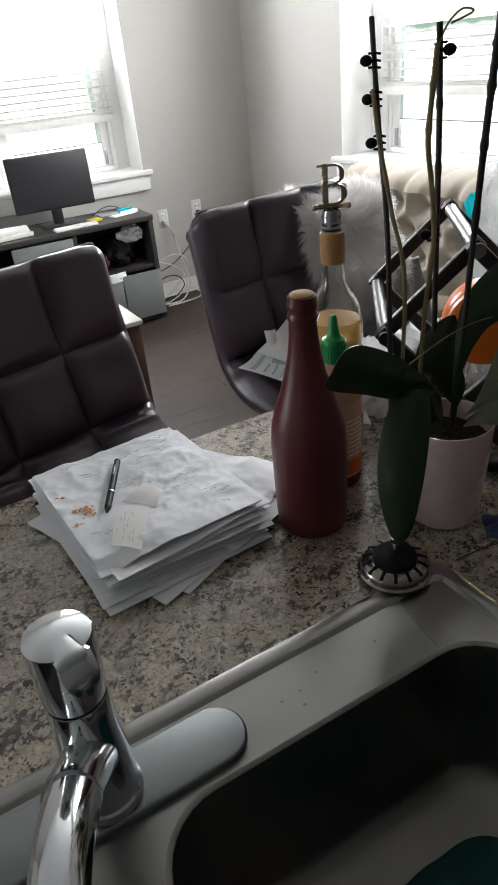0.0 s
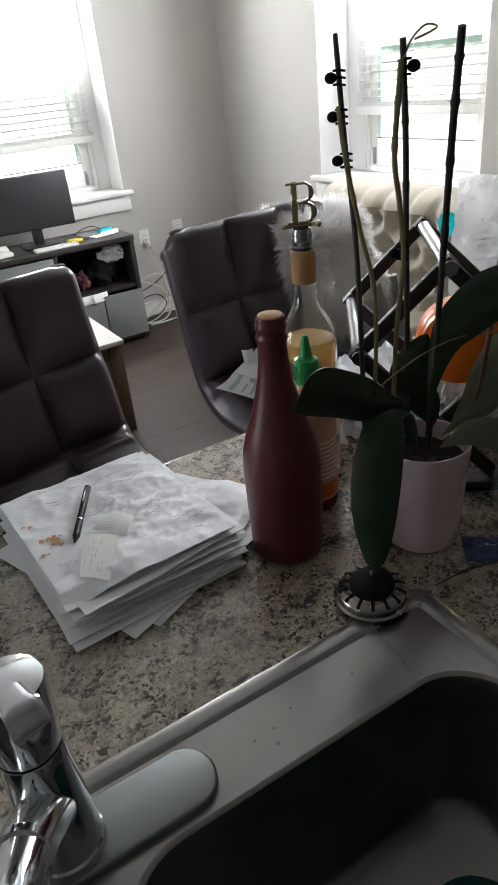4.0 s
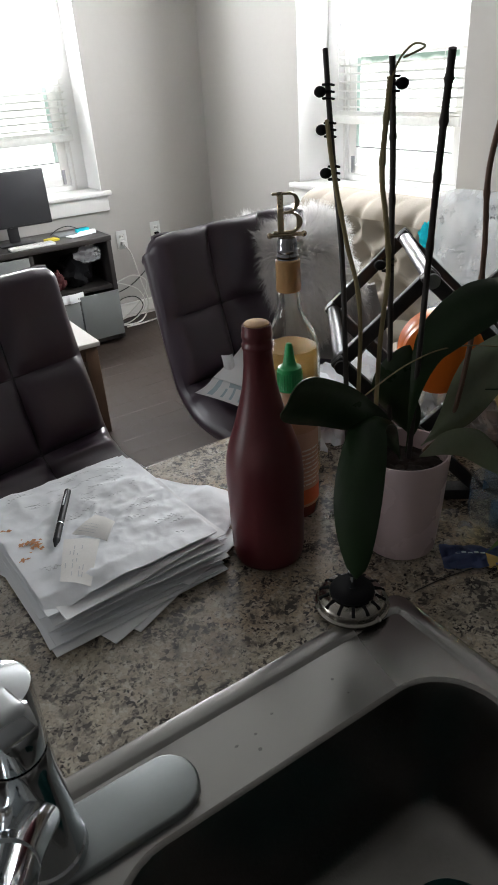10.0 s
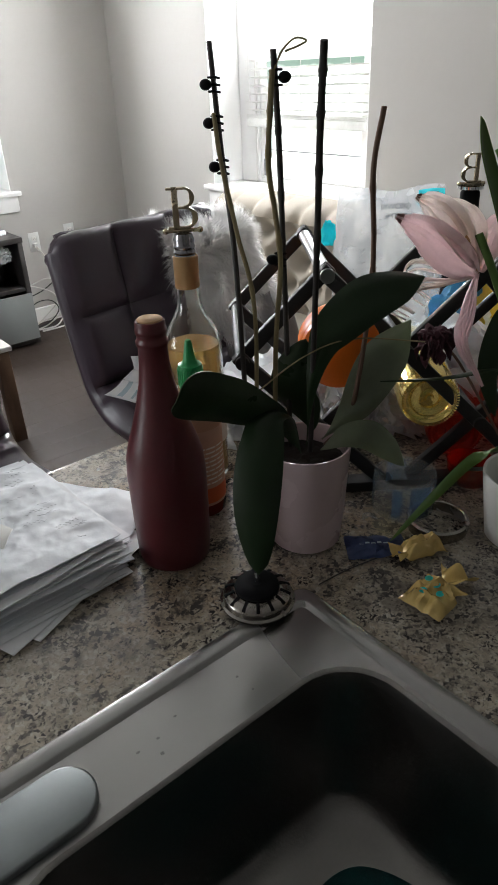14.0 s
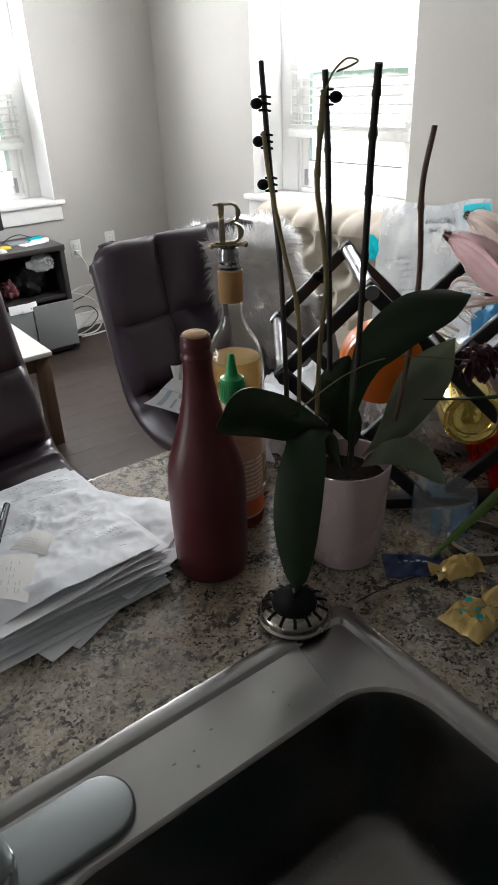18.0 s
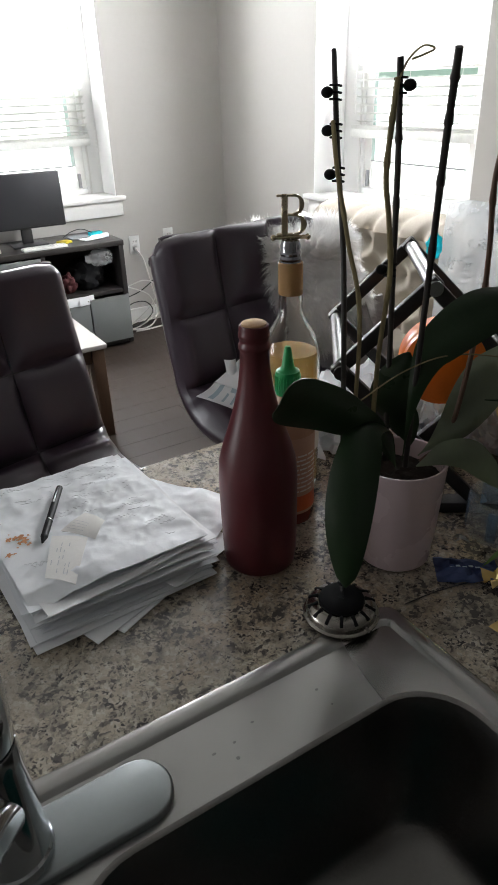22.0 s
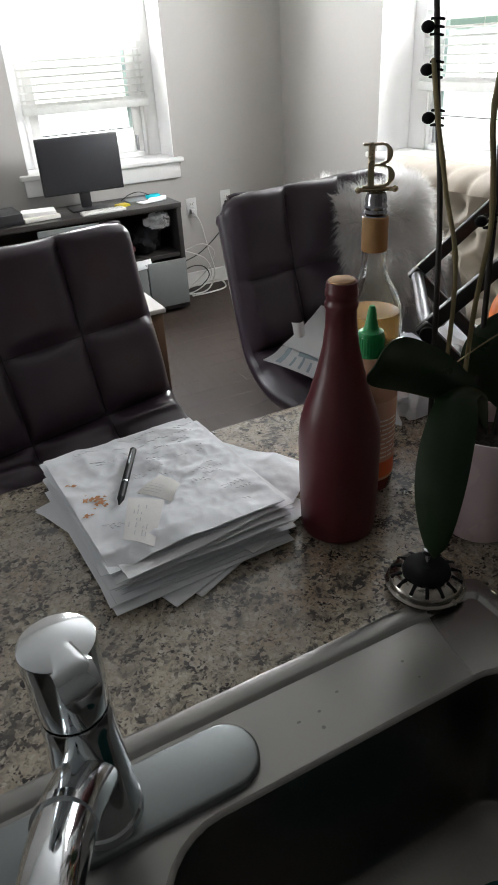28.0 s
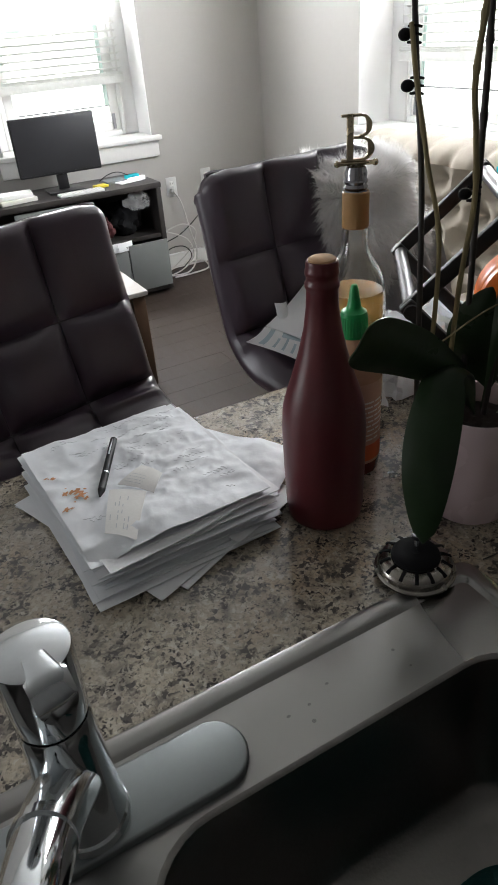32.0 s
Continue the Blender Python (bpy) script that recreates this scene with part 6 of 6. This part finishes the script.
petal([(0, 0, 0), (-0.014, 0.020, 0.016), (-0.030, 0.050, 0.042), (-0.050, 0.076, 0.058)], 0.044, (0.35, -0.25, 0.85), "petal", 1.0, True)
petal([(0.002, 0.002, 0.004), (-0.002, 0.030, 0.042), (-0.013, 0.054, 0.066), (-0.026, 0.070, 0.076)], 0.036, (0.45, -0.25, 0.8), "petal_white", 2.3, True)
petal([(0.004, 0.004, 0.004), (0.012, 0.022, 0.036), (0.008, 0.036, 0.058), (-0.010, 0.056, 0.072)], 0.034, (0.7, -0.5, 0.4), "petal_white", 3.1)
petal([(0.006, 0.0, 0.0), (0.030, 0.006, 0.030), (0.046, 0.004, 0.052), (0.050, -0.006, 0.080)], 0.032, (0.7, -0.6, 0.1), "petal", 4.2)
petal([(0.0, 0.0, 0.0), (-0.024, -0.010, -0.038), (-0.038, -0.017, -0.064), (-0.036, -0.047, -0.108)], 0.017, (0.8, -0.6, 0.1), "petal", 5.0)
part("pistil", tube([core, core + Vector((0.003, 0.024, 0.042)), core + Vector((0.003, 0.042, 0.067))], lambda s: 0.0022 + 0.0016 * s ** 4, 16, 8), M["cork_band"], lily)
for k in range(9):                               # withered pale filaments hanging below
    a = rnd2.uniform(-1, 1)
    part("withered_sepal", tube([core + Vector((-0.004, 0.004, -0.004)), core + Vector((-0.020 + 0.012 * a, 0.026, -0.006 + 0.010 * a)), core + Vector((-0.042 + 0.022 * a, 0.050 + 0.02 * a, -0.004 + 0.016 * a)), core + Vector((-0.060 + 0.020 * a, 0.062, -0.022 + 0.02 * a)), core + Vector((-0.046 + 0.03 * a, 0.040, -0.040 + 0.01 * a))], lambda s: 0.0022 * (1 - 0.7 * s), 24, 6), M["petal_white"], lily)
for pts, w, side, mt in (
        ([(1.095, 0.735, 1.22), (1.075, 0.75, 1.285), (1.045, 0.752, 1.335), (1.030, 0.75, 1.365)], 0.022, (0.8, 0.1, 0.5), "leaf_bright"),
        ([(1.085, 0.70, 1.10), (1.06, 0.72, 1.11), (1.01, 0.745, 1.108), (0.945, 0.78, 1.112)], 0.020, (0.1, -0.9, 0.35), "leaf"),
        ([(1.06, 0.665, 1.04), (1.02, 0.69, 1.03), (0.985, 0.715, 0.985), (0.935, 0.742, 0.922)], 0.013, (0.6, -0.6, 0.5), "leaf_bright"),
        ([(1.075, 0.64, 0.99), (1.05, 0.60, 1.02), (1.01, 0.565, 1.0), (0.985, 0.54, 0.95)], 0.018, (0.6, 0.6, 0.5), "leaf_bright"),
        ([(1.10, 0.715, 1.17), (1.08, 0.72, 1.16), (1.06, 0.72, 1.11), (1.07, 0.71, 1.05)], 0.030, (0.8, -0.4, 0.3), "leaf")):
    part("leaf", blade(pts, w, side, cup=0.3, tip=0.9), M[mt], lily)
wf = thing("wilted_flower", "small dark wilted flower head among the leaves", "flower", (1.050, 0.790, 1.105))
for k in range(30):
    d = Vector((rnd2.uniform(-1, 1), rnd2.uniform(-1, 1), rnd2.uniform(-0.6, 1))).normalized()
    part("petal", blade([Vector((0, 0, 0.02)), Vector((0, 0, 0.02)) + d * 0.010, Vector((0, 0, 0.018)) + d * 0.019, Vector((0.004, 0, 0.006)) + d * rnd2.uniform(0.014, 0.026)], rnd2.uniform(0.010, 0.018), (d.y, -d.x, 0.3), cup=0.7, wave=2.2, seed=k, n=10, m=5, tip=0.8), M["wilted"], wf)
part("stalk", tube([(0, 0, 0.02), (0.02, -0.02, 0.0), (0.035, -0.085, -0.09)], 0.0016, 14, 6), M["dry_stem"], wf)

cup = thing("white_pot", "plain white ceramic pot holding the lily", "pot", (1.068, 0.655, CT))
part("body", lathe([(0.0, 0.002), (0.036, 0.0), (0.040, 0.004), (0.050, 0.075), (0.0515, 0.088), (0.0508, 0.090), (0.048, 0.089), (0.046, 0.075), (0.038, 0.012), (0.0, 0.012)], 48), M["white_cup"], cup)

jar = thing("tape_roll", "roll of clear packing tape with blue print standing on its side", "tape", (1.018, 0.790, CT))
part("tape", lathe([(0.0360, 0.001), (0.0385, 0.0), (0.0388, 0.002), (0.0388, 0.0500), (0.0385, 0.0515), (0.0352, 0.0515), (0.0348, 0.050), (0.0348, 0.002), (0.0360, 0.001)], 56), M["clear_wall"], jar)
for a0, a1, z0, z1 in ((3.45, 3.75, 0.006, 0.046), (4.0, 4.75, 0.004, 0.048), (5.0, 5.55, 0.012, 0.044), (0.6, 1.3, 0.005, 0.046), (1.8, 2.6, 0.008, 0.044)):
    part("print", grid(lambda u, v: Vector((0.0392 * math.cos(a0 + u * (a1 - a0)), 0.0392 * math.sin(a0 + u * (a1 - a0)), z0 + v * (z1 - z0))), 10, 4), M["blue_print"], jar, "translucent blue printed patch")
lid = thing("jar_lid", "thin metal screw lid ring lying on the counter", "lid", (1.014, 0.733, CT))
part("ring", lathe([(0.034, 0.0), (0.0365, 0.0), (0.0372, 0.003), (0.0368, 0.010), (0.0372, 0.013), (0.034, 0.015), (0.0325, 0.014), (0.0345, 0.010), (0.034, 0.0)], 44), M["strainer_steel"], lid)


def sachet(name, label, c, rz, w, h, mt, puff, seed):
    s = thing(name, label, "wrapper", (*c, CT + 0.001), rz)

    def fn(sign):
        def g(u, v):
            p = max(0.0, 1 - (2 * u - 1) ** 4) * max(0.0, 1 - (2 * v - 1) ** 4)
            return Vector(((u - 0.5) * w, (v - 0.5) * h * (1 - 0.35 * math.exp(-((u - 0.78) / 0.10) ** 2)), 0.002 + puff * p * (1 if sign > 0 else 0.05) + 0.007 * noise.noise((u * 6 + seed, v * 6, sign)) * (p + 0.4) + 0.003))
        return g
    part("wrap", grid(fn(1), 22, 18, thick=0.0008), M[mt], s)
    return s


y1_ = sachet("sweet_wrapper", "yellow glossy wrapper with blue spots", (0.902, 0.655), 4, 0.056, 0.050, "yellow_wrap", 0.012, 2)
for x, y in ((-0.012, 0.006), (-0.005, -0.010), (0.008, 0.012), (0.004, 0.000)):
    part("spot", lathe([(0.0, 0.0008), (0.0050, 0.0)], 14, Matrix.Translation((x, y, 0.0178)), squash=0.8), M["teal"], y1_, "blue printed spot")
part("twisted_end", grid(lambda u, v: Vector((0.026 + 0.026 * u, (v - 0.5) * (0.012 + 0.034 * u), 0.006 + 0.008 * math.sin(9 * v + 3 * u) * u + 0.004 * u)), 14, 16, thick=0.0006), M["yellow_wrap"], y1_, "crimped yellow end")
y2_ = sachet("sweet_wrapper", "crumpled yellow glossy wrapper", (0.958, 0.712), -22, 0.050, 0.028, "yellow_wrap", 0.016, 6)
part("twisted_end", grid(lambda u, v: Vector((-0.018 - 0.020 * u, (v - 0.5) * (0.010 + 0.020 * u), 0.008 + 0.006 * math.sin(8 * v) * u)), 10, 12, thick=0.0006), M["yellow_wrap"], y2_, "crimped yellow end")
b_w = sachet("blue_wrapper", "flat translucent blue wrapper with a pale scribble", (0.922, 0.752), -38, 0.070, 0.042, "blue_wrap", 0.003, 9)
for k in range(5):
    part("print_bar", boxed(-0.020 + 0.007 * k, -0.004 + 0.001 * (k % 2), 0.0120, -0.0150 + 0.007 * k, -0.002 + 0.002 * (k % 2), 0.0122), M["pale_print"], b_w, smooth=False)
tw = thing("twig", "thin dry twig lying on the granite", "twig")
part("stick", tube([(0.830, 0.753, CT + 0.001), (0.870, 0.749, CT + 0.0015), (0.912, 0.740, CT + 0.0015)], 0.0007, 16, 6), M["stake"], tw)
sc = thing("film_scrap", "small twisted scrap of clear film", "scrap", (0.956, 0.804, CT))
part("film", blade([Vector((0, 0, 0.004)), Vector((0.004, -0.008, 0.012)), Vector((0.012, -0.016, 0.004))], 0.010, (1, 1, 0.3), wave=1.0, n=12, m=5), M["film"], sc)

# ---- floor planks, last ----
def floor_planks():
    pm = {}
    r = random.Random(2)
    w = 0.125
    part("subfloor", boxed(XW, YS, -0.06, XE, YN, -0.014), M["floor"], floor)
    far = B()
    y = YS
    n = 0
    while y < YN - 0.001:
        x = XW - r.uniform(0, 1.0)
        hi = min(y + w, YN)
        while x < XE:
            L_ = r.choice((0.9, 1.2, 1.5))
            a, c = max(x, XW), min(x + L_, XE)
            if c - a > 0.01:
                if c > 0.4 and y > 1.1:
                    bm = boxed(a + 0.0003, y + 0.0003, -0.013, c - 0.0003, hi - 0.0003, 0.0, 0.0007, seg=1)
                    part("plank", bm, M["floor"], floor)
                    n += 1
                else:
                    box(far, a + 0.0003, y + 0.0003, -0.013, c - 0.0003, hi - 0.0003, 0.0)
            x += L_
        y += w
    tagged(part("planks", far, M["floor"], floor), kind="stuff")


floor_planks()
